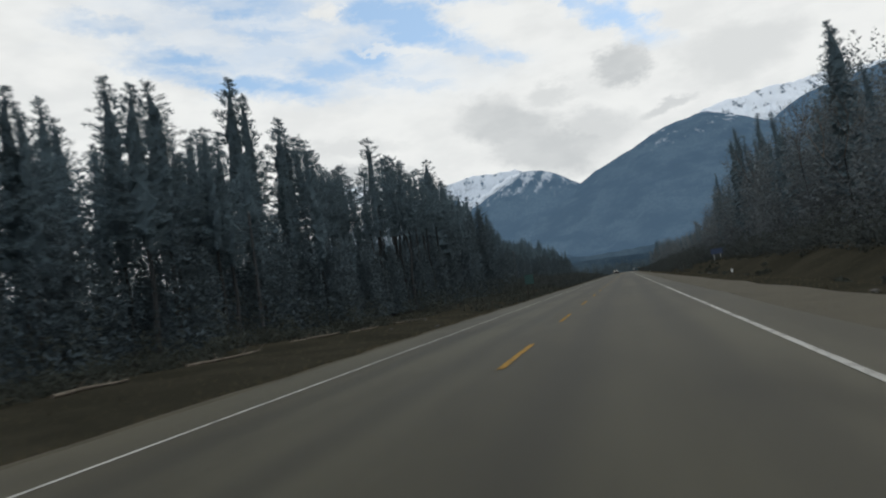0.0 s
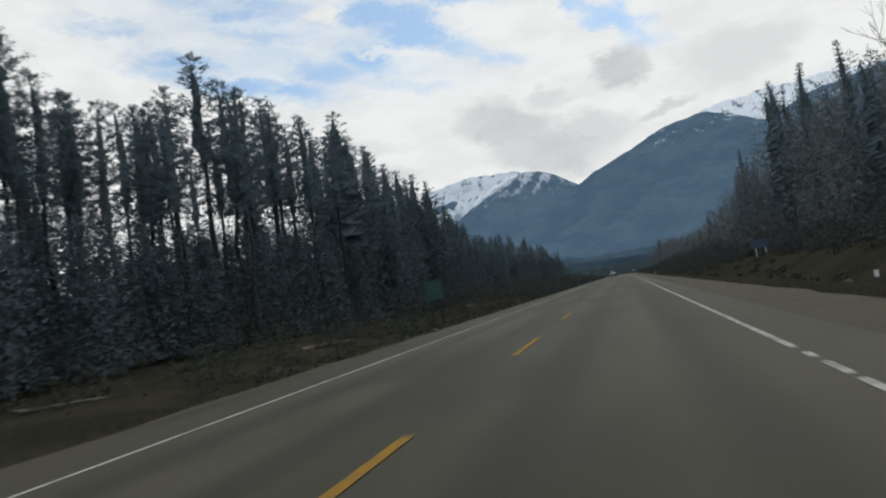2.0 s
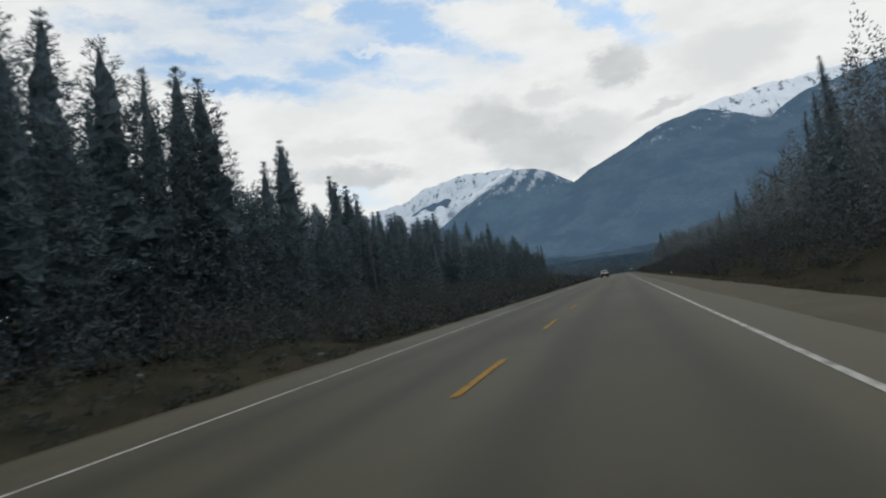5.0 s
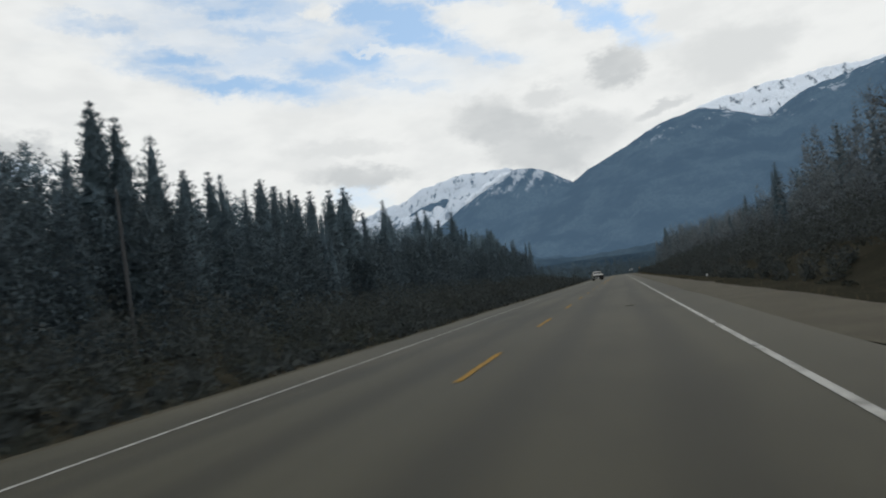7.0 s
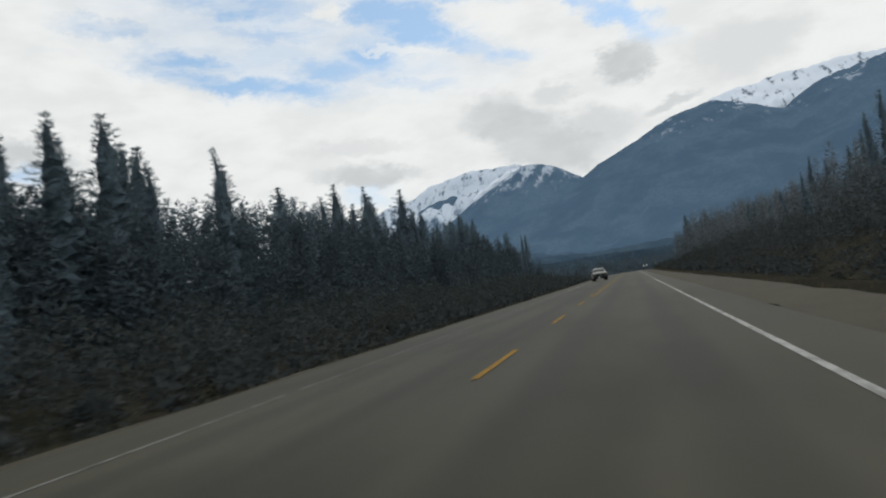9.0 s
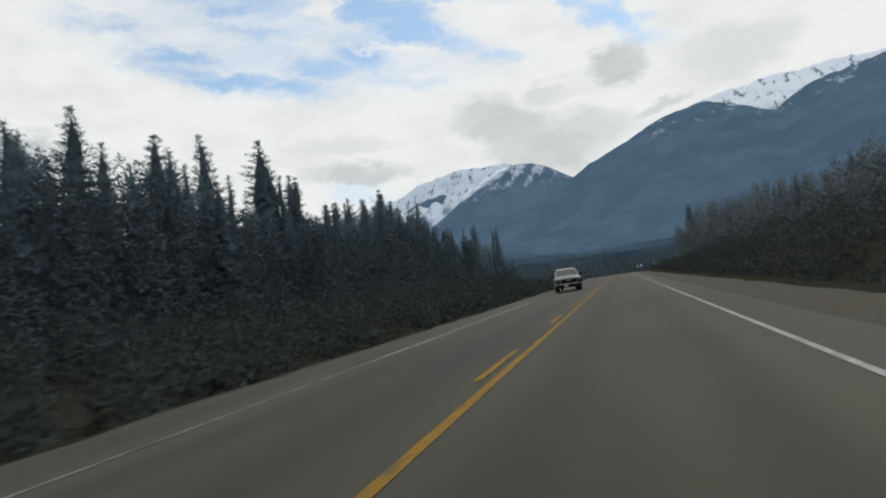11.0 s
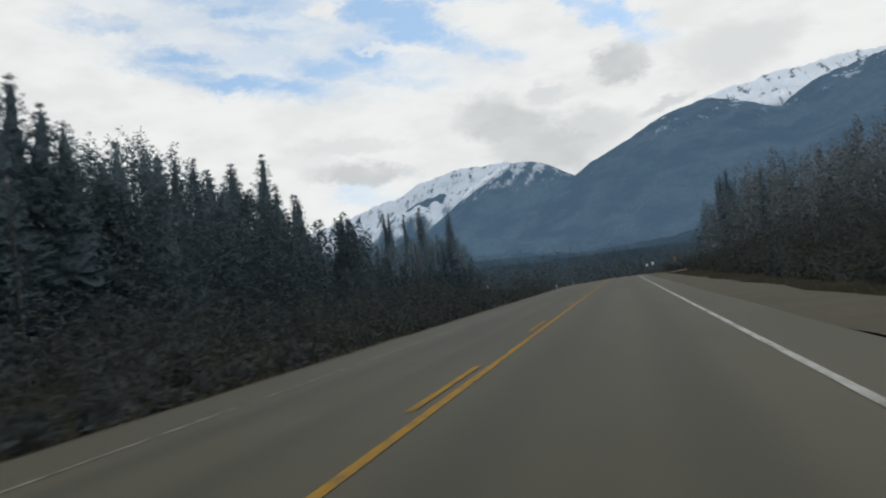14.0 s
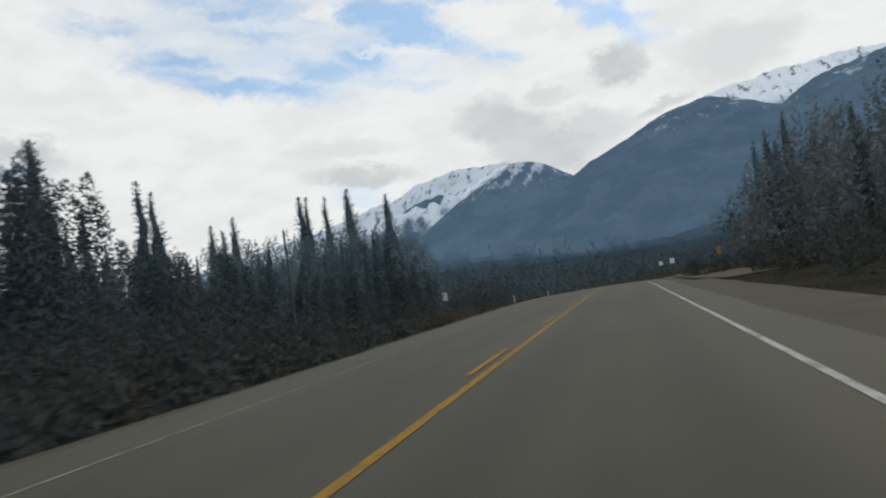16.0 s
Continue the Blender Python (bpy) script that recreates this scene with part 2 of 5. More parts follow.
ASPHALT = asphalt_material()
WHITE_PAINT = paint_material("white_paint", (0.2378, 0.2312, 0.2091), (0.0410, 0.0377, 0.0312), 0.85)
WORN_WHITE = paint_material("worn_white_paint", (0.1181, 0.1122, 0.1004), (0.0413, 0.0378, 0.0307), 1.5)
YELLOW_PAINT = paint_material("yellow_paint", (0.1763, 0.0935, 0.0082), (0.0459, 0.0410, 0.0279), 1.0)
GRAVEL = two_tone("gravel", (0.0385, 0.0332, 0.0209), (0.0508, 0.0443, 0.0287), 0.7, fine=30, bump=0.7, depth=0.03)
EARTH = two_tone("dry_grass_earth", (0.0200, 0.0190, 0.0138), (0.0324, 0.0295, 0.0213), 0.22, 0.95, fine=9, bump=0.8, depth=0.12)
BARK = two_tone("bark", (0.038, 0.040, 0.041), (0.058, 0.059, 0.058), 0.8, 0.95, stretch=(1, 1, 0.2), fine=9, bump=0.8, depth=0.04, by_object=0.3)
DEADWOOD = two_tone("dead_wood", (0.09, 0.076, 0.06), (0.13, 0.112, 0.09), 1.5, 0.9, fine=12, bump=0.4)
# needles lifted and blued beyond their own green, standing in for hazy glare
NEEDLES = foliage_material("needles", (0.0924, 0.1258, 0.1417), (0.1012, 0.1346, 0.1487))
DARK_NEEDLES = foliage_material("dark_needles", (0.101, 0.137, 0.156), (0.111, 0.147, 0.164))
# darker copy of the needles: shade below the crowns put into the colour
SHADED_NEEDLES = foliage_material("undergrowth", (0.0608, 0.0793, 0.0880), (0.0656, 0.0840, 0.0920))
THICKET = foliage_material("thicket", (0.0476, 0.0544, 0.0527), (0.0561, 0.0612, 0.0570))
# greyer for broadleaf trees among the conifers, and lightened in imitation of haze
HAZY_MIXED_WOODS = foliage_material("hazy_mixed_woods", (0.1050, 0.1200, 0.1275), (0.1225, 0.1350, 0.1375))
TWIGS = foliage_material("bare_twigs", (0.075, 0.062, 0.048), (0.125, 0.10, 0.075))
DRY_GRASS = foliage_material("dry_grass", (0.0360, 0.0312, 0.0198), (0.0552, 0.0456, 0.0288), 0.1)
SHRUB = foliage_material("shrub_leaves", (0.0450, 0.0504, 0.0432), (0.0576, 0.0612, 0.0504))
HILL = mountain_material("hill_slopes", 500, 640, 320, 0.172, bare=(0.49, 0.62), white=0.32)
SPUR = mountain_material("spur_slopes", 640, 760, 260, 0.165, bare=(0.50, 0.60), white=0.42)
# the range's snow is greyed: cloud shade put into its white
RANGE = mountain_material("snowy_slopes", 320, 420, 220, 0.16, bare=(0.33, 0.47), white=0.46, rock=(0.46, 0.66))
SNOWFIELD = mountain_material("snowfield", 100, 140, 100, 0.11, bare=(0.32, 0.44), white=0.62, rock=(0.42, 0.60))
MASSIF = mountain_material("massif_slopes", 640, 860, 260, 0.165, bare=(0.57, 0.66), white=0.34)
# same slopes, with less added haze glow on each nearer row
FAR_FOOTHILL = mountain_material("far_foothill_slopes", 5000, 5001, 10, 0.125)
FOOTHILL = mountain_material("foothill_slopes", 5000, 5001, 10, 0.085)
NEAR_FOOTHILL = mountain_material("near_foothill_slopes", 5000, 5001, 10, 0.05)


# ---- plan: the road and the lie of the land ----
LANE_L, LANE_R = -3.62, 3.73          # white lines from the centre line
EDGE_L, EDGE_R = -5.45, 4.80          # edges of the asphalt
CREST, CREST_R = 395.0, 1400.0        # the road tops a crest here and falls away
BEND, BEND_R = 425.0, 420.0           # and bends to the right beyond it


def centre(y):
    s = max(0.0, y - BEND)
    return s * s / (2 * BEND_R) if s < 160 else 160 * 160 / (2 * BEND_R) + (s - 160) * 160 / BEND_R


def fall(y):
    s = max(0.0, min(y, 485.0) - CREST)
    return -s * s / (2 * CREST_R)


def smooth(a, b, v):
    v = max(0.0, min(1.0, (v - a) / (b - a)))
    return v * v * (3 - 2 * v)


def land(x, y):
    """Height of the ground, road included."""
    u = x - centre(y)
    z = fall(y) - 0.02 * min(abs(u), 5.6)
    if u < EDGE_L:
        z -= 0.75 * smooth(5.5, 9.5, -u) - 0.35 * smooth(10, 15, -u)
    if u > EDGE_R:
        z -= 0.25 * smooth(5.6, 8.0, u)
        z -= 1.1 * smooth(8.6, 11.5, u) * smooth(17.5, 13, u) * smooth(370, 320, y)      # ditch
        z += 0.95 * smooth(9.5, 24, u) + 0.10 * max(0.0, min(u, 75) - 27)
    far = smooth(6.5, 16, abs(u))
    z += far * (0.28 * noise.noise((x * 0.17, y * 0.17, 0)) + 0.5 * noise.noise((x * 0.04, y * 0.04, 5)))
    return z


def mesh_object(name, verts, faces, mat, parent=None, smooth_faces=False):
    me = bpy.data.meshes.new(name)
    me.from_pydata(verts, [], faces)
    me.materials.append(mat)
    if smooth_faces:
        me.polygons.foreach_set("use_smooth", [True] * len(me.polygons))
    me.update()
    ob = new(name, me)
    ob.parent = parent
    return ob


def part(name, bm, mat, parent=None, label=""):
    me = bpy.data.meshes.new(name)
    bm.to_mesh(me)
    bm.free()
    me.materials.append(mat)
    ob = new(name, me)
    ob.parent = parent
    return tagged(ob, label) if label else ob


def ribbon(name, u0, u1, lift, mat, y0, y1, step=4.0, parent=None, wobble=0.0):
    n = max(1, round((y1 - y0) / step))
    cols = 2 if u1 - u0 < 1.0 else 12
    verts, uvs, faces = [], [], []
    for i in range(n + 1):
        y = y0 + (y1 - y0) * i / n
        for j in range(cols):
            u = u0 + (u1 - u0) * j / (cols - 1)
            if wobble and j in (0, cols - 1):
                u += wobble * noise.noise((u * 3, y * 0.8, 2))
            verts.append((centre(y) + u, y, fall(y) - 0.02 * abs(u) + lift))
            uvs.append((u, y))
    for i in range(n):
        for j in range(cols - 1):
            a = i * cols + j
            faces.append((a, a + 1, a + 1 + cols, a + cols))
    ob = mesh_object(name, verts, faces, mat, parent)
    layer = ob.data.uv_layers.new(name="across")
    for loop in ob.data.loops:
        layer.data[loop.index].uv = uvs[loop.vertex_index]
    return ob


# ---- ground, one sheet to the horizon ----
def spread(values):
    out = []
    for a, b, step in values:
        n = max(1, round((b - a) / step))
        out += [a + (b - a) * i / n for i in range(n)]
    return out + [values[-1][1]]


xs = spread([(-4900, -400, 300), (-400, -60, 20), (-60, -18, 3), (-18, -9, 0.8), (-9, 9, 0.6), (9, 18, 0.8), (18, 60, 3), (60, 400, 20), (400, 4900, 300)])
ys = spread([(-900, -60, 60), (-60, -8, 4), (-8, 440, 1.6), (440, 700, 5), (700, 4900, 150)])
verts, faces = [], []
for y in ys:
    for x in xs:
        u = x - centre(y)
        z = land(x, y) - (0.16 * smooth(6.2, 5.2, abs(u)) if abs(u) < 6.3 else 0.0)
        verts.append((x, y, z))
for i in range(len(ys) - 1):
    for j in range(len(xs) - 1):
        a = i * len(xs) + j
        faces.append((a, a + 1, a + 1 + len(xs), a + len(xs)))
tagged(mesh_object("ground", verts, faces, EARTH, smooth_faces=True), "brown dry grass and bare earth beside the highway", "ground", kind="structure")

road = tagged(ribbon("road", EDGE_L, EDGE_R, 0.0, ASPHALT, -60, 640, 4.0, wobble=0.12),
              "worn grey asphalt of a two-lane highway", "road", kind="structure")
for side, a, b in (("left", EDGE_L - 0.4, EDGE_L + 0.05), ("right", EDGE_R - 0.05, EDGE_R + 1.85)):
    g = ribbon("shoulder_" + side, a, b, -0.015, GRAVEL, -60, 640, 2.0, wobble=0.35)
    tagged(g, "loose grey gravel shoulder along the asphalt edge", "shoulder", kind="structure")

for paint, y0, y1 in ((WHITE_PAINT, -60, 203), (WORN_WHITE, 203, 258), (WHITE_PAINT, 258, 284), (WORN_WHITE, 284, 640)):
    tagged(ribbon("trim_edge_line", LANE_L - 0.05, LANE_L + 0.05, 0.006, paint, y0, y1, 2.0), "worn white painted edge line", "edge line", kind="structure")
# the other edge line, flaked off in places
WORN_AT = [(37.6, 37.9), (39.4, 39.7), (41.0, 41.5), (42.6, 43.0), (43.3, 43.9), (45.5, 46.2), (46.5, 47.0), (49.6, 49.9), (50.7, 51.1), (51.5, 52.0), (96.0, 96.3), (166.8, 167.0), (287.0, 287.2)]
y0 = -60.0
for y1, y2 in WORN_AT + [(640.0, 640.0)]:
    tagged(ribbon("trim_edge_line", LANE_R - 0.048, LANE_R + 0.048, 0.006, WHITE_PAINT, y0, y1, 2.0), "worn white painted edge line", "edge line", kind="structure")
    y0 = y2
SOLID_FROM, DASH0, DASH = 232.0, 9.44, 3.3
tagged(ribbon("trim_centre_line", 0.08, 0.20, 0.006, YELLOW_PAINT, SOLID_FROM, 640, 3.0), "solid yellow painted centre line", "centre line", kind="structure")
y = DASH0 - 63
while y < 430:
    off = -0.115 if y > SOLID_FROM - 2 else 0.0
    at = y + (1.8 if y > 330 else 0.0)
    d = ribbon("dash", off - 0.06, off + 0.06, 0.006, YELLOW_PAINT, at, at + DASH, 1.1, parent=road)
    y += 9.0


# ---- mountains ----
def mountain(name, crest, slope, mat, label, near=1500, rough=60, seed=0, step=45):
    """Ground that falls away on all sides from a crest line given by a few summits and saddles."""
    cx0, cx1 = min(c[0] for c in crest) - 500, max(c[0] for c in crest) + 500
    cy = max(c[1] for c in crest)
    nx, ny = int((cx1 - cx0) / step), int((near + 250) / step)
    pts = np.array(crest, float) * (1.0, 1.0, 0.988)
    gx = np.linspace(cx0, cx1, nx)
    gy = np.linspace(cy - near, cy + 250, ny)
    X, Y = np.meshgrid(gx, gy)
    Z = np.full(X.shape, -1e9)
    away = np.full(X.shape, 1e9)
    for a, b in zip(pts[:-1], pts[1:]):
        d = b - a
        k = np.clip(((X - a[0]) * d[0] + (Y - a[1]) * d[1]) / (d[0] ** 2 + d[1] ** 2), 0, 1)
        dist = np.hypot(X - a[0] - k * d[0], Y - a[1] - k * d[1])
        Z = np.maximum(Z, a[2] + k * d[2] - slope * dist)
        away = np.minimum(away, dist)
    out = []
    for i in range(ny):
        for j in range(nx):
            x, y = X[i, j], Y[i, j]
            k = min(1.0, away[i, j] / 260)
            r = noise.fractal((x / 420 + seed, y / 420, 0.3), 0.8, 2.1, 7) * rough * (0.12 + k)
            ridge = (0.4 - abs(noise.noise((x / 150 + seed, y / 420, 7)))) * rough * k + noise.noise((x / 45, y / 45, seed)) * rough * 0.12
            out.append((x, y, max(-60.0, Z[i, j] + r + ridge)))
    fs = [(i * nx + j, i * nx + j + 1, (i + 1) * nx + j + 1, (i + 1) * nx + j) for i in range(ny - 1) for j in range(nx - 1)]
    return tagged(mesh_object(name, out, fs, mat, smooth_faces=True), label, "mountain", kind="structure")


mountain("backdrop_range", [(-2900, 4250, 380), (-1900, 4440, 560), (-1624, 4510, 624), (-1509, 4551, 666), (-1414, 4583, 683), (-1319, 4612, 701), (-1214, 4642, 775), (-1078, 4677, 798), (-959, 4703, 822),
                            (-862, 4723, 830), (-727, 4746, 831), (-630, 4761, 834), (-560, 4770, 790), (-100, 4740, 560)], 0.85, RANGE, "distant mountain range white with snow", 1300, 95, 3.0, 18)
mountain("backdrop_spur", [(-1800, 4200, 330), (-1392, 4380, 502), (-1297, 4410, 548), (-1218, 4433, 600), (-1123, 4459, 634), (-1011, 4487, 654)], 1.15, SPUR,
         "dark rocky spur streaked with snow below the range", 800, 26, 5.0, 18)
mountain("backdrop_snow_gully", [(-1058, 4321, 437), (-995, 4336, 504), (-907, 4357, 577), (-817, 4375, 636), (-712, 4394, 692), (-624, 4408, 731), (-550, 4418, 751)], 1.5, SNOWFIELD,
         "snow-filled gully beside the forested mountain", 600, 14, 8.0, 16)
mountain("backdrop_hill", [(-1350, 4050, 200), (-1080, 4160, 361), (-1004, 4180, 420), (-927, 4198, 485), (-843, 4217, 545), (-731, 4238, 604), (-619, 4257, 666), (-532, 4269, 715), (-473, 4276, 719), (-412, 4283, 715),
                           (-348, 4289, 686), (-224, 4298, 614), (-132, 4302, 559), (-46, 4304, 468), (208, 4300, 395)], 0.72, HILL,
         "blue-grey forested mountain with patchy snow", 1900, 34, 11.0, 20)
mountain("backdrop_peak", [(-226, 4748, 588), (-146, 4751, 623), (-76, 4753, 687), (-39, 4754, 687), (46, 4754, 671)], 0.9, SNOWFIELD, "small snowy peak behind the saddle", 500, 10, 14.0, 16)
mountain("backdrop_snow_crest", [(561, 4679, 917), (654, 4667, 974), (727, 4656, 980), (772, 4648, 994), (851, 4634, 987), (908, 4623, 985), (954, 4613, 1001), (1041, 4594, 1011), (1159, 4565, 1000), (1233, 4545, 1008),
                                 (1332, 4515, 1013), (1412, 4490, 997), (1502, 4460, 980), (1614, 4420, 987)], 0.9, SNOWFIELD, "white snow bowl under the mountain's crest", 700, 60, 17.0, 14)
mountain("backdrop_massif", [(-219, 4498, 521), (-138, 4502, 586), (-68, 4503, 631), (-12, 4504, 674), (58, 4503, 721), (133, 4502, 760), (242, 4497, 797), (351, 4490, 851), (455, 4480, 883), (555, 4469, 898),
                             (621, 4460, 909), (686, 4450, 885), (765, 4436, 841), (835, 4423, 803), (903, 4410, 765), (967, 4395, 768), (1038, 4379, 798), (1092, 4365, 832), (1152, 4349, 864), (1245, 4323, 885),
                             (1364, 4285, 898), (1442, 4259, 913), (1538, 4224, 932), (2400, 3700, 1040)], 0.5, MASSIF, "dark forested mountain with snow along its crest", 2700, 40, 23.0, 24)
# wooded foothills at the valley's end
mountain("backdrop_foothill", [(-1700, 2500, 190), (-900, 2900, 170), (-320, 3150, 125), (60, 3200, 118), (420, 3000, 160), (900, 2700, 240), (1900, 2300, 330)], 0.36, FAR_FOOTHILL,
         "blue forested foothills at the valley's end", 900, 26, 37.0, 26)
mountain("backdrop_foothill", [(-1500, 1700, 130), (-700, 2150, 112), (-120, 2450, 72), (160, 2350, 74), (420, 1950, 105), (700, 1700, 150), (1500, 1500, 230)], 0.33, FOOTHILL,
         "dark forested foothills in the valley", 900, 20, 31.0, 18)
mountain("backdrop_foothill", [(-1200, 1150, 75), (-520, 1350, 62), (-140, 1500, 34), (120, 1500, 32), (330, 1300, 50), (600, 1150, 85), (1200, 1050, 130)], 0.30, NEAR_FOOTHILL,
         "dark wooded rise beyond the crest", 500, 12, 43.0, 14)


# ---- trees ----
def tube(verts, faces, a, b, ra, rb, sides=4):
    a, b = Vector(a), Vector(b)
    d = (b - a).normalized()
    s = d.cross(Vector((0.3, 0.9, 0.2))).normalized()
    t = d.cross(s)
    k = len(verts)
    for p, r in ((a, ra), (b, rb)):
        for i in range(sides):
            w = 2 * math.pi * i / sides
            verts.append(p + (s * math.cos(w) + t * math.sin(w)) * r)
    for i in range(sides):
        j = (i + 1) % sides
        faces.append((k + i, k + j, k + sides + j, k + sides + i))


def spray(crown, p, along, size, rng, n, hub, slim=0.25):
    """A ragged tuft of needles: narrow torn blades round a twig. They are shaded by the form of the whole crown."""
    verts, faces, norms = crown
    for _ in range(n):
        d = (along + Vector((rng.uniform(-1, 1), rng.uniform(-1, 1), rng.uniform(-0.6, 0.7)))).normalized()
        q = p + Vector((rng.uniform(-1, 1), rng.uniform(-1, 1), rng.uniform(-0.7, 0.7))) * size * 0.6
        out = Vector((q.x - hub.x, q.y - hub.y, 0.0)).normalized() + Vector((0, 0, 0.45))
        s = d.cross(out + Vector((rng.uniform(-1, 1), rng.uniform(-1, 1), rng.uniform(-1, 1))) * 0.5).normalized()
        w = size * slim * rng.uniform(0.6, 1.4)
        L = size * rng.uniform(0.8, 1.4)
        k = len(verts)
        verts += [q - s * w * 0.5, q + s * w * 0.5 + d * L * 0.25, q + d * L]
        faces.append((k, k + 1, k + 2))
        out.normalize()
        norms += [out, out, out]


def conifer(seed, height, crown_from, reach, whorl, per, tufts, blades, shape, mat, core=0.45):
    """trunk, crown as meshes. shape 'pine': clumped and blunt-topped; 'spruce': a dense spire."""
    rng = random.Random(seed)
    tv, tf = [], []
    crown = ([], [], [])
    bend = [Vector((rng.uniform(-0.2, 0.2), rng.uniform(-0.2, 0.2), 0)) for _ in range(9)]
    r0 = height * 0.0095 + 0.04

    def axis(z):
        k = z / height * 8
        i = min(7, int(k))
        v = bend[i].lerp(bend[i + 1], k - i) * (height / 24)
        return Vector((v.x, v.y, z))

    for i in range(8):
        a, b = height * i / 8, height * (i + 1) / 8
        tube(tv, tf, axis(a) if i else Vector((0, 0, -0.6)), axis(b), r0 * (1 - a / height * 0.93), r0 * (1 - b / height * 0.93), 6)
    z = height * crown_from
    span = height - z
    taper = 0.85 if shape == "spruce" else 0.72 if crown_from < 0.37 else 0.6
    skew = rng.uniform(0, 6.28)
    while z < height - 0.25:
        f = (z - height * crown_from) / span
        if shape == "pine":
            prof = (1 - f) ** taper * min(1.0, 0.45 + f * 2.2) * rng.uniform(0.72, 1.12)
        else:
            prof = (1 - f) ** taper * min(1, 0.5 + f * 4) * rng.uniform(0.68, 1.12)
        n = max(2, round(per * rng.uniform(0.7, 1.3)))
        w0 = rng.uniform(0, 6.28)
        for b in range(n):
            w = w0 + 6.28 * b / n + rng.uniform(-0.4, 0.4)
            L = max(0.24, reach * prof * rng.uniform(0.6, 1.15) * (1 + 0.2 * math.cos(w - skew)))
            droop = (-0.35 + 0.75 * f) if shape == "spruce" else (-0.05 + 0.75 * f)
            d = Vector((math.cos(w), math.sin(w), droop + rng.uniform(-0.2, 0.2))).normalized()
            base = axis(z + rng.uniform(-0.15, 0.15))
            tip = base + d * L
            if b % 2 == 0:
                tube(tv, tf, base, tip, 0.035, 0.012, 3)
            m = max(1, round(tufts * (0.35 + 0.65 * L / reach)))
            for i in range(m):
                q = base.lerp(tip, (i + 0.75) / m if shape == "spruce" else 1.02 - 0.75 * i / m * rng.uniform(0.8, 1.1))
                size = (0.42 if shape == "pine" else 0.38) * (1 - 0.25 * f - 0.2 * smooth(0.8, 1.0, f))
                spray(crown, q + Vector((0, 0, rng.uniform(-0.05, 0.2))), d * 0.8 + Vector((0, 0, 0.35)), size, rng, blades, base)
        z += whorl * rng.uniform(0.7, 1.3)
    spray(crown, axis(height - 0.4), Vector((0, 0, 2.5)), 0.4, rng, 9, axis(height - 0.6))
    # the close ragged growth that the twigs stand out of
    verts, faces, norms = crown
    k0, rings, sides = len(verts), max(8, round(span / 0.5)), 10
    lumps = [rng.uniform(0, 6.28) for _ in range(3)]
    for i in range(rings):
        f = i / (rings - 1)
        zz = height * crown_from + (span - 0.9) * f
        full = (1 - f) ** taper * min(1.0, 0.3 + f * 3) + 0.02
        for j in range(sides):
            w = 6.2832 * j / sides + i * 0.35
            lump = 1 + 0.18 * math.sin(2 * w + zz * 1.1 + lumps[0]) + 0.14 * math.sin(3 * w - zz * 1.9 + lumps[1])
            r = reach * full * core * lump * rng.uniform(0.6, 1.2)
            verts.append(axis(zz) + Vector((math.cos(w) * r, math.sin(w) * r, rng.uniform(-0.3, 0.3))))
            norms.append((Vector((math.cos(w), math.sin(w), 0.4)) + Vector((rng.uniform(-1, 1), rng.uniform(-1, 1), rng.uniform(-1, 1))) * 0.2).normalized())
    for i in range(rings - 1):
        for j in range(sides):
            a, b = k0 + i * sides + j, k0 + i * sides + (j + 1) % sides
            faces.append((a, b, b + sides, a + sides))
    # dead limbs on the bare stem
    z = height * 0.12
    while z < height * crown_from:
        w = rng.uniform(0, 6.28)
        L = rng.uniform(0.4, 1.5)
        tube(tv, tf, axis(z), axis(z) + Vector((math.cos(w) * L, math.sin(w) * L, rng.uniform(-0.35, 0.15))), 0.025, 0.008, 3)
        z += rng.uniform(0.25, 0.8)
    return (tv, tf), crown, mat


def shade_as(me, normals):
    """Give the blades of a plant the soft shading of its whole form."""
    layer = me.attributes.new("custom_normal", "FLOAT_VECTOR", "POINT")
    layer.data.foreach_set("vector", np.asarray(normals, np.float32).reshape(-1))


def mesh_of(name, vf, mat):
    me = bpy.data.meshes.new(name)
    me.from_pydata([tuple(v) for v in vf[0]], [], vf[1])
    me.materials.append(mat)
    if len(vf) > 2:
        shade_as(me, [tuple(v) for v in vf[2]])
    me.update()
    return me


def tree_kind(name, recipe):
    trunk, crown, mat = recipe
    return name, mesh_of("trunk", trunk, BARK), mesh_of("crown", crown, mat)


PINES = [tree_kind("pine_tree", conifer(s, 24, cf, r, 0.6, 5, 5, 11, "pine", NEEDLES))
         for s, cf, r in ((1, 0.14, 4.3), (2, 0.22, 3.9), (3, 0.10, 4.7), (6, 0.18, 4.4))]
HIGH_PINES = [tree_kind("pine_tree", conifer(s, 24, cf, r, 0.75, 5, 4, 12, "pine", NEEDLES, 0.16))
              for s, cf, r in ((4, 0.58, 3.3), (5, 0.51, 3.4), (7, 0.62, 3.2), (8, 0.54, 3.5))]
FULL_PINES = [tree_kind("pine_tree", conifer(s, 24, cf, r, 0.62, 5, 5, 12, "pine", NEEDLES, 0.3))
              for s, cf, r in ((31, 0.40, 3.5), (32, 0.34, 3.8), (33, 0.44, 3.6), (34, 0.38, 3.9))]
FAR_PINES = [tree_kind("pine_tree", conifer(s, 24, cf, r, 0.7, 5, 4, 7, "pine", NEEDLES)) for s, cf, r in ((21, 0.16, 3.6), (22, 0.24, 3.3), (23, 0.2, 3.9))]
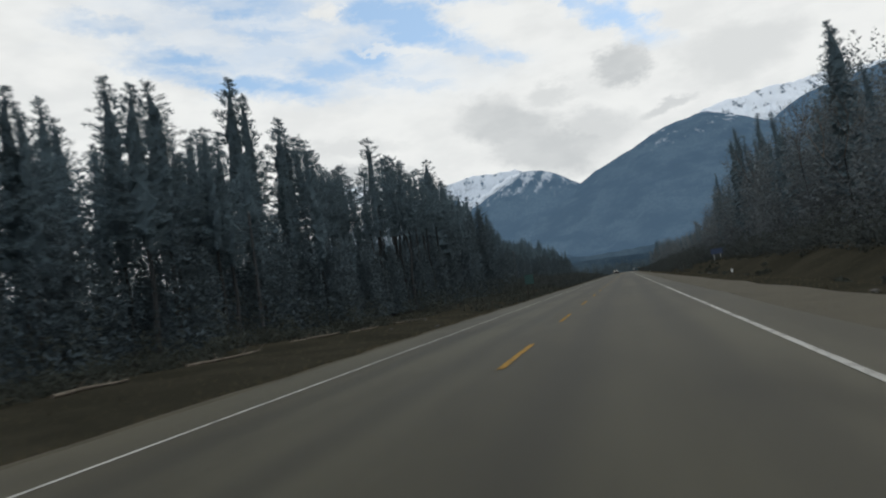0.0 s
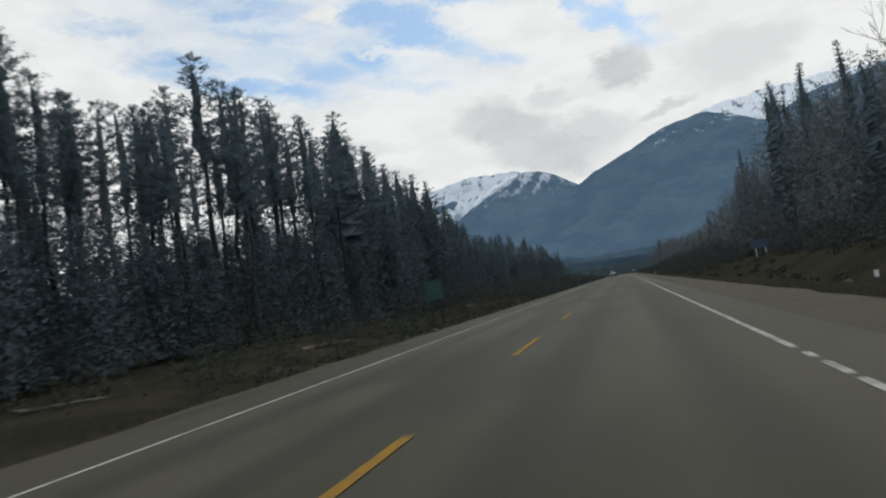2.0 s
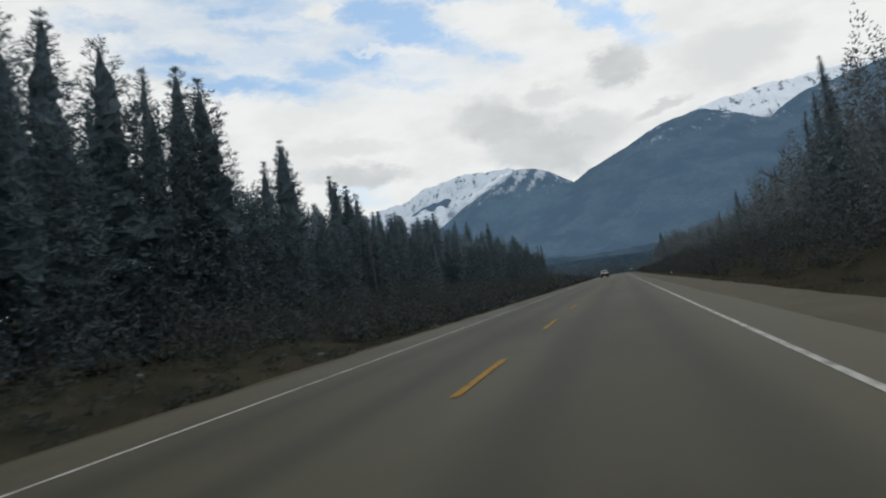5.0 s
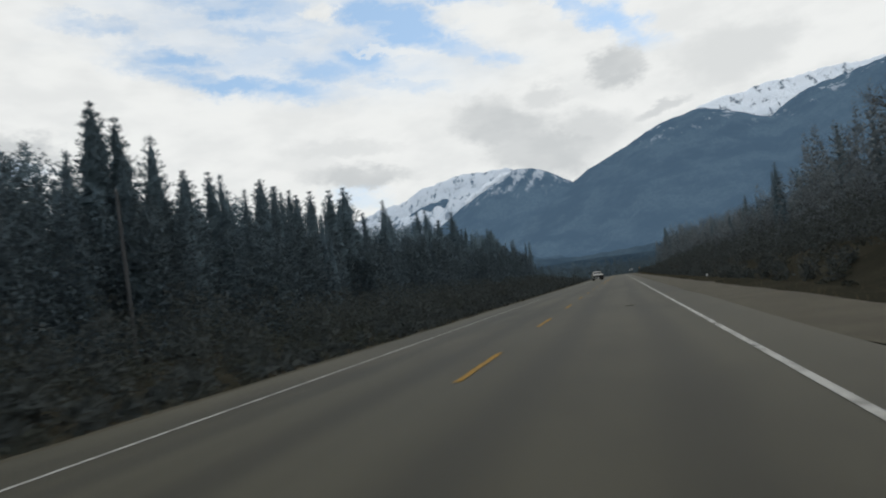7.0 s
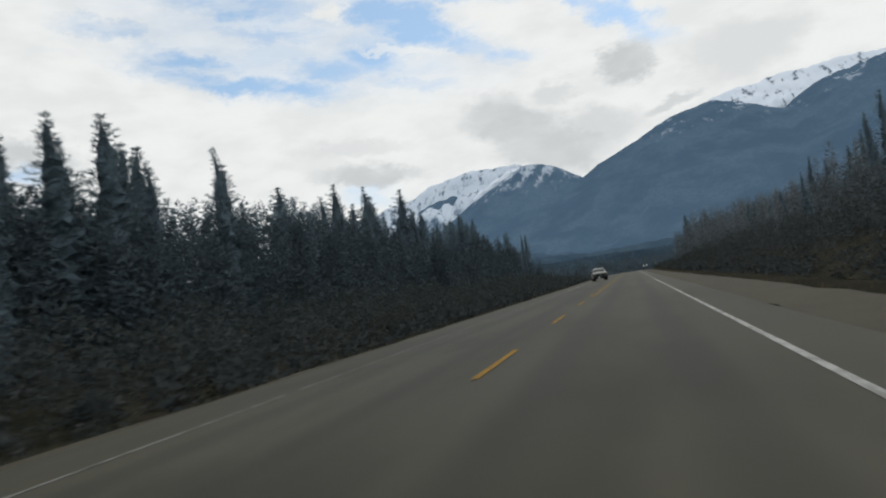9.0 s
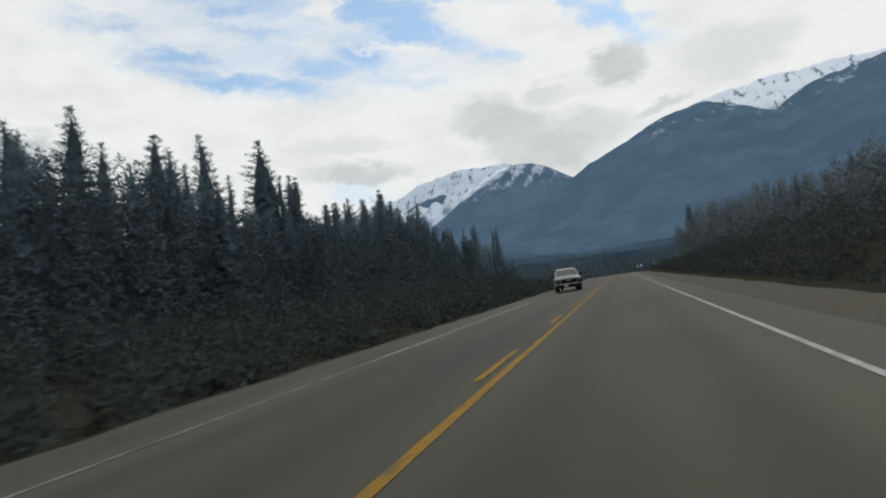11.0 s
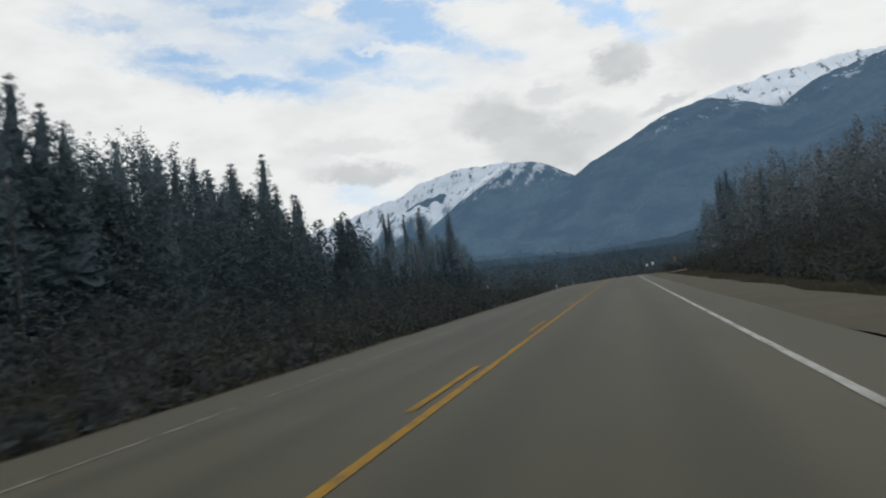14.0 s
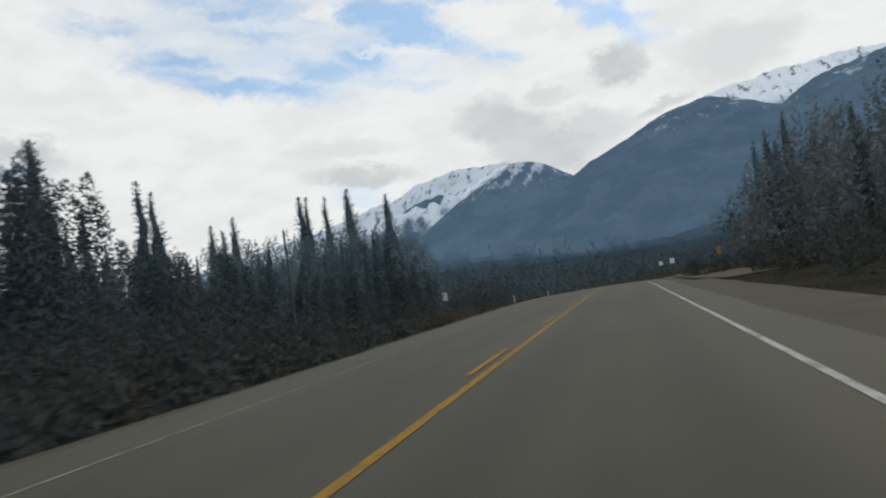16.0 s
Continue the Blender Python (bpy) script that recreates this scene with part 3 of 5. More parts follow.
SPRUCES = [tree_kind("spruce_tree", conifer(s, 22, cf, r, 0.52, 5, 5, 7, "spruce", DARK_NEEDLES))
           for s, cf, r in ((11, 0.06, 3.3), (12, 0.10, 2.9), (13, 0.04, 3.7), (14, 0.12, 2.4))]
KIND_HEIGHT = {"pine_tree": 24.0, "spruce_tree": 22.0}


def plant(kind, x, y, height, turn=0.0, wide=1.0, label="", group=""):
    name, trunk, crown = kind
    root = new(name)
    k = height / KIND_HEIGHT[name]
    root.matrix_basis = Matrix.LocRotScale((x, y, land(x, y) - 0.05), Euler((0, 0, turn)), (k * wide, k * wide, k))
    for n, me in (("trunk", trunk), ("crown", crown)):
        o = new(n, me)
        o.parent = root
    return tagged(root, label, "tree", group)


def between(table, y):
    return float(np.interp(y, [a for a, _ in table], [b for _, b in table]))


LEFT_HEIGHT = [(-20, 22), (40, 21), (60, 24), (85, 21), (98, 24), (127, 26), (145, 25), (160, 23), (174, 19.5), (181, 13.5), (191, 14), (196, 18.5), (215, 16.5), (240, 15.5),
               (275, 17), (310, 16.5), (340, 16), (360, 17.5), (374, 17.5), (382, 14), (396, 12.5), (415, 12), (445, 13), (465, 20), (490, 20), (600, 21)]
RIGHT_HEIGHT = [(-20, 20), (78, 21), (96, 24), (129, 23.5), (155, 25.5), (178, 27), (205, 24.5), (230, 18.5), (245, 16.5), (264, 16.5), (285, 14.5), (313, 13.5), (345, 11), (367, 11),
                (386, 12.5), (412, 14), (449, 17), (460, 19), (471, 18), (486, 15.5), (510, 15), (600, 14)]

# trees that stand out above the left edge of the forest: across, along, height
STANDOUT_A = [(-33.0, 36.0, 18.5), (-31.0, 31.5, 17.5), (-38.6, 49.2, 24.8), (-30.2, 43.6, 20.9), (-28.9, 39.6, 19.4), (-33.6, 60.6, 27.0), (-32.8, 68.6, 24.3), (-45.5, 72.3, 26.0), (-34.5, 83.4, 20.4),
              (-38.0, 97.2, 23.7), (-32.7, 97.0, 27.0), (-29.1, 95.0, 23.3), (-31.5, 107.9, 25.0), (-29.2, 110.6, 23.9), (-32.0, 127.0, 28.7), (-35.8, 127.1, 26.5),
              (-32.5, 132.0, 26.4), (-31.8, 137.0, 25.9), (-33.9, 143.9, 26.7), (-32.7, 147.1, 25.0), (-32.2, 152.0, 24.5), (-32.4, 157.0, 23.6), (-29.5, 160.3, 23.1)]
STANDOUT_B = [(-29.9, 174.8, 19.6), (-33.1, 195.2, 18.9), (-34.5, 197.4, 20.4), (-32.7, 201.3, 18.3), (-37.6, 197.8, 16.8), (-36.0, 210.3, 17.3), (-34.3, 221.0, 17.1),
              (-40.9, 225.5, 18.0), (-33.2, 230.8, 15.8), (-37.2, 233.8, 18.2), (-33.8, 236.7, 16.5), (-33.4, 242.2, 17.3), (-30.0, 240.7, 14.9), (-30.9, 251.5, 16.3),
              (-43.9, 239.0, 20.7), (-37.0, 273.2, 18.2), (-35.5, 285.8, 19.3)]
STANDOUT_C = [(-32.3, 311.5, 16.9), (-32.2, 314.8, 17.2), (-35.2, 319.9, 18.9), (-32.4, 325.7, 15.6), (-32.2, 335.4, 16.9), (-30.5, 339.2, 17.8), (-30.4, 342.5, 17.1),
              (-31.9, 357.4, 16.6), (-45.7, 353.8, 20.6), (-39.2, 373.4, 19.0), (-36.1, 373.2, 18.9), (-37.8, 383.0, 22.0), (-48.1, 371.0, 23.3), (-39.8, 395.4, 18.6),
              (-37.2, 403.7, 15.9), (-39.1, 408.0, 16.0), (-48.5, 437.2, 18.0), (-50.4, 465.0, 25.0), (-46.2, 463.7, 23.9), (-42.7, 466.2, 25.3), (-44.3, 469.7, 24.8), (-38.9, 476.1, 24.2)]
STANDOUT_D = [(-35.8, 78.6, 24.7), (-37.7, 86.6, 21.7), (-38.9, 100.2, 24.6), (-31.0, 114.4, 24.4), (-35.2, 65.9, 27.2), (-43.0, 66.9, 24.3), (-27.8, 94.9, 22.3),
              (-32.4, 161.4, 25.1), (-31.1, 176.5, 21.0), (-37.1, 187.6, 21.2), (-32.3, 197.0, 18.6), (-44.0, 203.0, 16.8), (-47.6, 204.5, 18.1), (-37.2, 216.6, 17.0),
              (-33.0, 219.4, 17.1), (-36.4, 234.0, 17.6), (-35.7, 246.9, 18.4), (-34.3, 279.0, 16.8), (-40.0, 309.3, 22.4), (-34.3, 311.1, 21.0), (-37.0, 309.1, 17.7)]
STANDOUT_E = [(-34.6, 313.6, 18.5), (-31.2, 333.9, 16.6), (-41.3, 348.0, 19.6), (-35.5, 336.8, 17.1), (-31.6, 341.7, 19.0), (-29.4, 343.2, 15.9), (-41.1, 366.0, 20.5),
              (-31.6, 354.9, 16.1), (-35.1, 371.5, 18.1), (-33.8, 363.0, 17.6), (-38.0, 386.8, 14.2), (-41.2, 396.9, 19.0), (-44.5, 405.2, 15.5), (-46.5, 428.6, 15.5),
              (-36.6, 383.6, 17.7), (-35.8, 466.2, 23.0), (-51.6, 465.4, 25.3), (32.1, 175.6, 29.8), (38.0, 178.4, 32.2), (33.0, 141.0, 25.6), (36.0, 110.0, 30.5)]
STANDOUT_F = [(-32.5, 291.3, 17.8), (-32.9, 293.7, 16.9), (-35.5, 299.4, 17.2), (-38.8, 120.6, 28.7), (-35.1, 113.0, 24.7), (-30.2, 31.6, 16.3), (-32.6, 323.3, 15.1), (34.3, 105.1, 30.3),
              (-31.5, 233.6, 17.3), (-31.2, 238.1, 18.2), (-29.7, 249.0, 17.2), (-32.0, 228.8, 16.6), (-32.0, 225.2, 15.3), (-33.0, 222.0, 16.6), (-31.0, 190.3, 14.5), (-33.0, 104.8, 25.8), (-31.5, 100.5, 24.4), (-33.0, 109.6, 26.4), (-33.5, 212.5, 16.6), (-32.0, 208.0, 16.2)]
STANDOUT_G = [(-33.0, 70.3, 22.9), (-32.5, 72.1, 22.5), (-32.6, 74.4, 22.9), (-32.5, 76.4, 21.7), (-33.0, 79.0, 20.2), (-32.5, 221.2, 16.3), (-33.5, 224.2, 16.0)]
rng = random.Random(7)
spots = []
for rows in (STANDOUT_A, STANDOUT_B, STANDOUT_C, STANDOUT_D, STANDOUT_E, STANDOUT_F, STANDOUT_G):
    for x, y, h in rows:
        slim = y > 385
        kinds = SPRUCES if slim or rng.random() < 0.2 else PINES
        kind = rng.choice(FULL_PINES if x < 0 and y < 69 else HIGH_PINES if x < 0 and y < 122 else kinds)
        plant(kind, x, y, h, rng.uniform(0, 6.28), rng.uniform(1.05, 1.45) if slim else rng.uniform(0.95, 1.25) if y < 122 else rng.uniform(1.0, 1.35),
              "tall dark green conifer above the forest edge", "tall trees of the forest edge")
        spots.append((x, y))


def free(x, y, gap):
    return all((x - a) ** 2 + (y - b) ** 2 > gap * gap for a, b in spots)


# rows of the left forest, thinning towards the back
for depth, count in ((0, 65), (1, 20)):
    for _ in range(count):
        y = rng.uniform(14, 470)
        x = (-rng.uniform(28.5, 34) if depth == 0 else -rng.uniform(34, 50)) - 6 * smooth(385, 420, y)
        if not free(x, y, 1.5):
            continue
        h = between(LEFT_HEIGHT, y) * rng.uniform(0.78, 0.97)
        if not 69 < y < 122:         # the first rows are lower than those behind them
            h *= min(1.0, (2 - x) / 35)
        if y < 122:
            kind = rng.choice(FULL_PINES if y < 69 else HIGH_PINES)
        else:
            kind = rng.choice(PINES if rng.random() < 0.75 and y < 385 else SPRUCES)
        plant(kind, x, y, h, rng.uniform(0, 6.28), rng.uniform(0.8, 1.2), "dark green conifer in the roadside forest", "roadside forest")
        spots.append((x, y))
for _ in range(22):
    y = rng.uniform(24, 120)
    x = -rng.uniform(31, 50)
    if free(x, y, 1.6):
        plant(rng.choice(FULL_PINES if y < 69 else HIGH_PINES), x, y, between(LEFT_HEIGHT, y) * rng.uniform(0.8, 0.98) * min(1.0, (2 - x) / 36), rng.uniform(0, 6.28), rng.uniform(0.85, 1.15),
              "dark green pine with a bare lower stem", "roadside forest")
        spots.append((x, y))
later = random.Random(31)
for x, y, h in ((-33.0, 81.8, 19.6), (-33.0, 84.6, 19.9), (-38.0, 92.8, 22.6), (-33.5, 89.6, 20.6), (-38.0, 96.4, 22.8),
                (-32.0, 48.0, 16.6), (-32.5, 50.8, 16.7), (-38.0, 57.3, 19.4), (-33.0, 54.2, 17.4), (-32.0, 67.1, 18.7), (-32.0, 91.3, 20.7)):
    plant(later.choice(FULL_PINES if y < 69 else HIGH_PINES), x, y, h, later.uniform(0, 6.28), later.uniform(0.9, 1.15), "dark green pine with a bare lower stem", "roadside forest")
    spots.append((x, y))
# slim spires towards the crest
for _ in range(48):
    y = rng.uniform(385, 482)
    x = -rng.uniform(35, 54)
    if free(x, y, 1.2):
        plant(rng.choice(SPRUCES), x, y, between(LEFT_HEIGHT, y) * rng.uniform(0.75, 1.08), rng.uniform(0, 6.28), rng.uniform(1.0, 1.4),
              "slim dark spruce spire near the crest", "slim spruces")
        spots.append((x, y))
# right forest on its rising ground
for _ in range(66):
    y = rng.uniform(40, 480)
    x = centre(y) + rng.uniform(29, 40) - 8 * smooth(390, 425, y)
    if not free(x, y, 2.0):
        continue
    h = between(RIGHT_HEIGHT, y) * rng.uniform(0.82, 1.02)
    kind = rng.choice(FAR_PINES if rng.random() < 0.75 else SPRUCES)
    plant(kind, x, y, h, rng.uniform(0, 6.28), rng.uniform(0.95, 1.35), "dark conifer in the forest across the verge", "far-side forest")
    spots.append((x, y))


# ---- woods and growth that nobody could count ----
def quads(name, co, mat, label, category, normals=None):
    """One mesh of loose three-cornered blades; co has the shape (count, 3, 3)."""
    n = len(co)
    me = bpy.data.meshes.new(name)
    me.vertices.add(n * 3)
    me.vertices.foreach_set("co", co.reshape(-1))
    me.loops.add(n * 3)
    me.loops.foreach_set("vertex_index", np.arange(n * 3, dtype=np.int32))
    me.polygons.add(n)
    me.polygons.foreach_set("loop_start", np.arange(0, n * 3, 3, dtype=np.int32))
    me.materials.append(mat)
    me.update(calc_edges=True)
    if normals is not None:
        shade_as(me, np.repeat(normals, 3, axis=0))
    return tagged(new(name, me), label, category, kind="stuff")


def blades(centre_pts, along, length, width, gen, facing, loose=0.35):
    """Torn blades that lie like shingles on the form whose outward directions are given."""
    n = len(centre_pts)
    d = along + gen.normal(0, 0.55, (n, 3))
    d /= np.linalg.norm(d, axis=1, keepdims=True)
    s = np.cross(d, facing + gen.normal(0, loose, (n, 3)))
    s /= np.linalg.norm(s, axis=1, keepdims=True)
    L, w = length[:, None], width[:, None]
    return np.stack([centre_pts - s * w * 0.5, centre_pts + s * w * 0.5 + d * L * 0.25, centre_pts + d * L], axis=1)


def bulk_trees(name, spots_xyhw, per, size, mat, label, category, seed, bottom=0.05, round_top=False):
    gen = np.random.default_rng(seed)
    a = np.array(spots_xyhw, float)
    base = np.array([land(x, y) for x, y in a[:, :2]])
    i = np.repeat(np.arange(len(a)), per)
    f = bottom + (1 - bottom) * gen.random(len(i)) ** (0.9 if round_top else 1.1)
    w = gen.random(len(i)) * 6.2832
    prof = np.sqrt(np.clip(1 - (f * 2 - 0.9) ** 2, 0.03, 1)) if round_top else (1 - f) ** 0.75 + 0.02
    lump = 0.8 + 0.35 * np.sin(w * 3 + f * 40 + i * 1.7)
    inner = gen.random(len(i)) ** 0.22
    r = a[i, 3] * prof * inner * lump
    p = np.stack([a[i, 0] + np.cos(w) * r, a[i, 1] + np.sin(w) * r, base[i] + f * a[i, 2]], axis=1)
    along = np.stack([np.cos(w), np.sin(w), np.full(len(i), -0.15) + 0.8 * f], axis=1)
    k = size * (0.7 + 0.6 * gen.random(len(i)))
    if not round_top:       # broad growth inside, fine twigs at the rim and the tip
        k = np.minimum(k * (1.9 - 1.25 * inner), 0.22 + 0.9 * a[i, 3] * prof)
    out = np.stack([np.cos(w) * 0.85, np.sin(w) * 0.85, np.full(len(i), 0.5)], axis=1) + gen.normal(0, 0.12, (len(i), 3))
    out /= np.linalg.norm(out, axis=1, keepdims=True)
    wide = 0.36 + 0.3 * (1 - inner) if not round_top else 0.34 + 0.3 * gen.random(len(i))
    k = np.minimum(k, 0.2 + 0.55 * a[i, 3] * prof)
    along[:, :2] *= 0.6
    along[:, 0] -= np.sin(w) * gen.normal(0, 0.6, len(i))
    along[:, 1] += np.cos(w) * gen.normal(0, 0.6, len(i))
    soup = blades(p, along, k, k * wide, gen, out)
    return quads(name, soup, mat, label, category, out)


gen = np.random.default_rng(5)
# understorey on the left: low near the road, taller under the trees
low, mid_rows, back, ranks = [], [], [], []
for _ in range(900):
    y = gen.uniform(8, 470)
    start = between([(0, 21), (90, 20), (110, 15), (160, 12.5), (200, 10.5), (390, 10.5), (400, 17), (470, 17)], y)
    x = -gen.uniform(start, 29)
    h = gen.uniform(0.8, 2.2) + 2.6 * smooth(start, 30, -x) * gen.uniform(0.4, 1.4)
    low.append((x, y, h, h * gen.uniform(0.35, 0.55)))
for _ in range(620):
    y = gen.uniform(6, 480)
    x = -gen.uniform(26.5, 33) - 5 * smooth(385, 420, y)
    tall = 0.38 * smooth(125, 165, y) * smooth(440, 385, y)
    h = between(LEFT_HEIGHT, y) * gen.uniform(0.31 + 0.03 * smooth(112, 130, y) + tall, 0.46 + 0.12 * smooth(112, 130, y) + tall)
    mid_rows.append((x, y, h, min(3.4, h * gen.uniform(0.2, 0.3))))
for _ in range(800):
    y = gen.uniform(6, 490)
    x = -gen.uniform(35, 58) - 5 * smooth(385, 420, y)
    k = 0.13 * smooth(165, 195, y)
    h = between(LEFT_HEIGHT, y) * gen.uniform(0.70 + 0.8 * k, 0.91 + 0.8 * k)
    if y < 122:
        h *= 0.58 if y > 62 else 0.78
    back.append((x, y, h, h * gen.uniform(0.14, 0.21)))
for _ in range(1400):
    y = gen.uniform(4, 400)
    x = -gen.uniform(19.5 if y < 58 else 7.6, 22)
    h = gen.uniform(0.2, 0.45) + 0.25 * gen.random() * smooth(8, 10, -x) + 0.5 * smooth(8, 16, -x) * gen.random()
    low.append((x, y, h, h * gen.uniform(0.7, 1.2)))
for _ in range(260):
    y = gen.uniform(45, 165)
    h = between(LEFT_HEIGHT, y) * gen.uniform(0.28 + 0.14 * smooth(115, 130, y), 0.42 + 0.2 * smooth(115, 130, y))
    back.append((-gen.uniform(35, 62), y, h, h * gen.uniform(0.16, 0.24)))
for _ in range(420):
    y = gen.uniform(8, 470)
    h = between(LEFT_HEIGHT, y) * gen.uniform(0.6, 0.82)
    if y < 135:
        h *= 0.6
    back.append((-gen.uniform(52, 84), y, h, h * gen.uniform(0.2, 0.28)))
for count, y0, y1, lo, hi in ((55, 124, 178, 0.78, 0.97), (45, 212, 264, 0.85, 1.0), (30, 275, 345, 0.85, 1.0)):
    for _ in range(count):
        y = gen.uniform(y0, y1)
        h = between(LEFT_HEIGHT, y) * gen.uniform(lo, hi)
        back.append((-gen.uniform(34, 48), y, h, h * gen.uniform(0.18, 0.24)))
# closed ranks behind the first trees, above which only single tips stand out
RANKS = [(30, 12.8), (45, 13.4), (60, 14.2), (64, 12.4), (68, 10.2), (92, 10.2), (109, 10.0), (121, 12.0), (135, 14.5), (150, 15.0), (178, 13.5), (195, 12.5), (209, 11.9), (219, 12.8), (226, 11.5), (247, 11.6), (265, 13.2), (290, 13.4), (300, 12.6), (316, 12.0), (322, 11.5), (327, 12.2),
         (331, 11.4), (338, 13.2), (350, 15.2), (357, 16.2), (361, 14.6), (366, 14.0), (374, 13.0), (381, 8.8)]


def rank_height(x, y):
    """Height of the closed ranks: the deeper in the forest, the taller."""
    return 0.4 + (between(RANKS, y - (-x - 32) * 1.05) - 0.4) * (2 - x) / 34


for _ in range(980):
    x = -gen.uniform(31, 42)
    y = gen.uniform(30, 381) + (-x - 32) * 1.05
    h = rank_height(x, y) * gen.uniform(0.95, 1.15)
    ranks.append((x, y, h, h * gen.uniform(0.16, 0.22)))
# and on towards the crest
CREST_RANKS = [(388, 9.0), (407, 9.2), (417, 10.2), (430, 12.0), (450, 13.4), (477, 15.6), (493, 13.8), (507, 10.5)]
for _ in range(170):
    x, y = -gen.uniform(37, 50), gen.uniform(388, 500)
    deeper = (2 - x) / 40
    top = 1.1 + (between(CREST_RANKS, y) - 1.1) * deeper
    y = 342 + (y - 342) * deeper
    h = (top - land(x, y)) * gen.uniform(0.9, 1.06)
    ranks.append((x, y, h, h * gen.uniform(0.15, 0.2)))
mid_rows = [(x, y, min(h, rank_height(x, y) * gen.uniform(0.8, 1.08)), w) if 160 < y < 380 else (x, y, h, w) for x, y, h, w in mid_rows]
back = [(x, y, min(h, rank_height(x, y) * gen.uniform(0.85, 1.06)), w) if 160 < y + (x + 32) * 1.05 < 380 else (x, y, h, w) for x, y, h, w in back]
# the pole near the crest stands in a clearing
low = [p for p in low if not (-31 < p[0] < -17 and 388 < p[1] < 416)]
mid_rows = [p for p in mid_rows if not (-32 < p[0] < -17 and 388 < p[1] < 417)]
bulk_trees("roadside_brush", low, 56, 0.2, SHRUB, "low dark brush and young trees on the verge", "brush", 1, 0.02, True)
bulk_trees("understorey", mid_rows, 800, 0.38, SHADED_NEEDLES, "dense dark young conifers under the forest", "undergrowth", 2)
bulk_trees("forest_ranks", ranks, 330, 0.5, DARK_NEEDLES, "closed ranks of dark conifers behind the forest edge", "forest", 14)
bulk_trees("forest_behind", back, 170, 0.66, DARK_NEEDLES, "dark conifers deeper in the forest", "forest", 3)
# right: solid forest on the rise
right_low, right_back = [], []
for _ in range(560):
    y = gen.uniform(25, 520)
    x = centre(y) + gen.uniform(26, 42) - 9 * smooth(390, 425, y)
    h = between(RIGHT_HEIGHT, y) * gen.uniform(0.4, 0.8)
    right_low.append((x, y, h, h * gen.uniform(0.17, 0.25)))
for _ in range(760):
    y = gen.uniform(40, 560)
    x = centre(y) + gen.uniform(31, 62) - 9 * smooth(390, 425, y)
    h = between(RIGHT_HEIGHT, y) * gen.uniform(0.84, 1.06)
    right_back.append((x, y, h, h * gen.uniform(0.15, 0.22)))
bulk_trees("undergrowth_far_side", right_low, 330, 0.56, HAZY_MIXED_WOODS, "dense dark young conifers along the far verge", "undergrowth", 4)
bulk_trees("forest_far_side", right_back, 260, 0.8, HAZY_MIXED_WOODS, "dark conifer forest on the rising ground", "forest", 5)
right_brush, thicket = [], []
for _ in range(900):
    y = gen.uniform(20, 400)
    start = between([(0, 17), (100, 16.5), (118, 19.5), (145, 19.5), (155, 15), (190, 12.5), (240, 10.5), (300, 9.5), (400, 9.5)], y)
    x = centre(y) + start + (29 - start) * gen.random() ** 1.3
    h = gen.uniform(0.8, 1.8) + 4.0 * smooth(start, 29, x - centre(y)) * gen.uniform(0.5, 1.3)
    thicket.append((x, y, h, h * gen.uniform(0.4, 0.6)))
for _ in range(260):
    y = gen.uniform(30, 400)
    h = gen.uniform(0.2, 0.5)
    right_brush.append((centre(y) + gen.uniform(9.8, 26), y, h, h * gen.uniform(0.8, 1.3)))
for _ in range(330):
    y = gen.uniform(330, 455)
    x = centre(y) + gen.uniform(between([(330, 9), (390, 9), (394, 11), (412, 11), (416, 9)], y), 24)
    h = gen.uniform(0.8, 1.8) + 2.0 * smooth(12, 22, x - centre(y)) * gen.random()
    right_brush.append((x, y, h, h * gen.uniform(0.4, 0.6)))
# the left verge is overgrown up to the gravel further on
for _ in range(950):
    y = gen.uniform(140, 392)
    start = between([(140, 12.0), (175, 8.2), (392, 8.0)], y)
    x = -start - (25 - start) * gen.random() ** 1.2
    h = gen.uniform(0.5, 1.2) + 3.0 * smooth(start, 25, -x) * gen.uniform(0.4, 1.3)
    thicket.append((x, y, h, h * gen.uniform(0.45, 0.65)))
# bushes by the turnout at the crest
for _ in range(22):
    x, y = -gen.uniform(11.5, 17.5), gen.uniform(428, 446)
    h = gen.uniform(2.2, 4.2)
    thicket.append((x, y, h, h * gen.uniform(0.4, 0.55)))
bulk_trees("thicket", thicket, 130, 0.27, THICKET, "dark leafless and evergreen thicket beside the verges", "thicket", 12, 0.02, True)
bulk_trees("brush_far_side", right_brush, 80, 0.22, SHRUB, "low dark brush below the far forest", "brush", 8, 0.02, True)
# the woods go on deeper, away from the road
deep = []
for _ in range(1300):
    y = gen.uniform(-40, 540)
    x = -gen.uniform(86, 260) if gen.random() < 0.52 else centre(y) + gen.uniform(78, 250)
    h = gen.uniform(10, 16)
    deep.append((x, y, h, h * gen.uniform(0.2, 0.28)))
bulk_trees("forest_interior", deep, 55, 1.5, DARK_NEEDLES, "dark conifer woods away from the highway", "forest", 9)
# woods where the valley closes beyond the crest
far = []
for _ in range(2100):
    y = gen.uniform(448, 860)
    x = gen.uniform(-190, 230)
    u = x - centre(y)
    if y < 575 and -13 - 20 * smooth(520, 448, y) < u < 14:
        continue
    h = gen.uniform(11, 16) * (1.1 if x < -36 else 0.95)
    far.append((x, y, h, h * gen.uniform(0.17, 0.25)))
bulk_trees("forest_beyond_crest", far, 95, 1.1, SHADED_NEEDLES, "distant dark woods beyond the crest", "forest", 6)

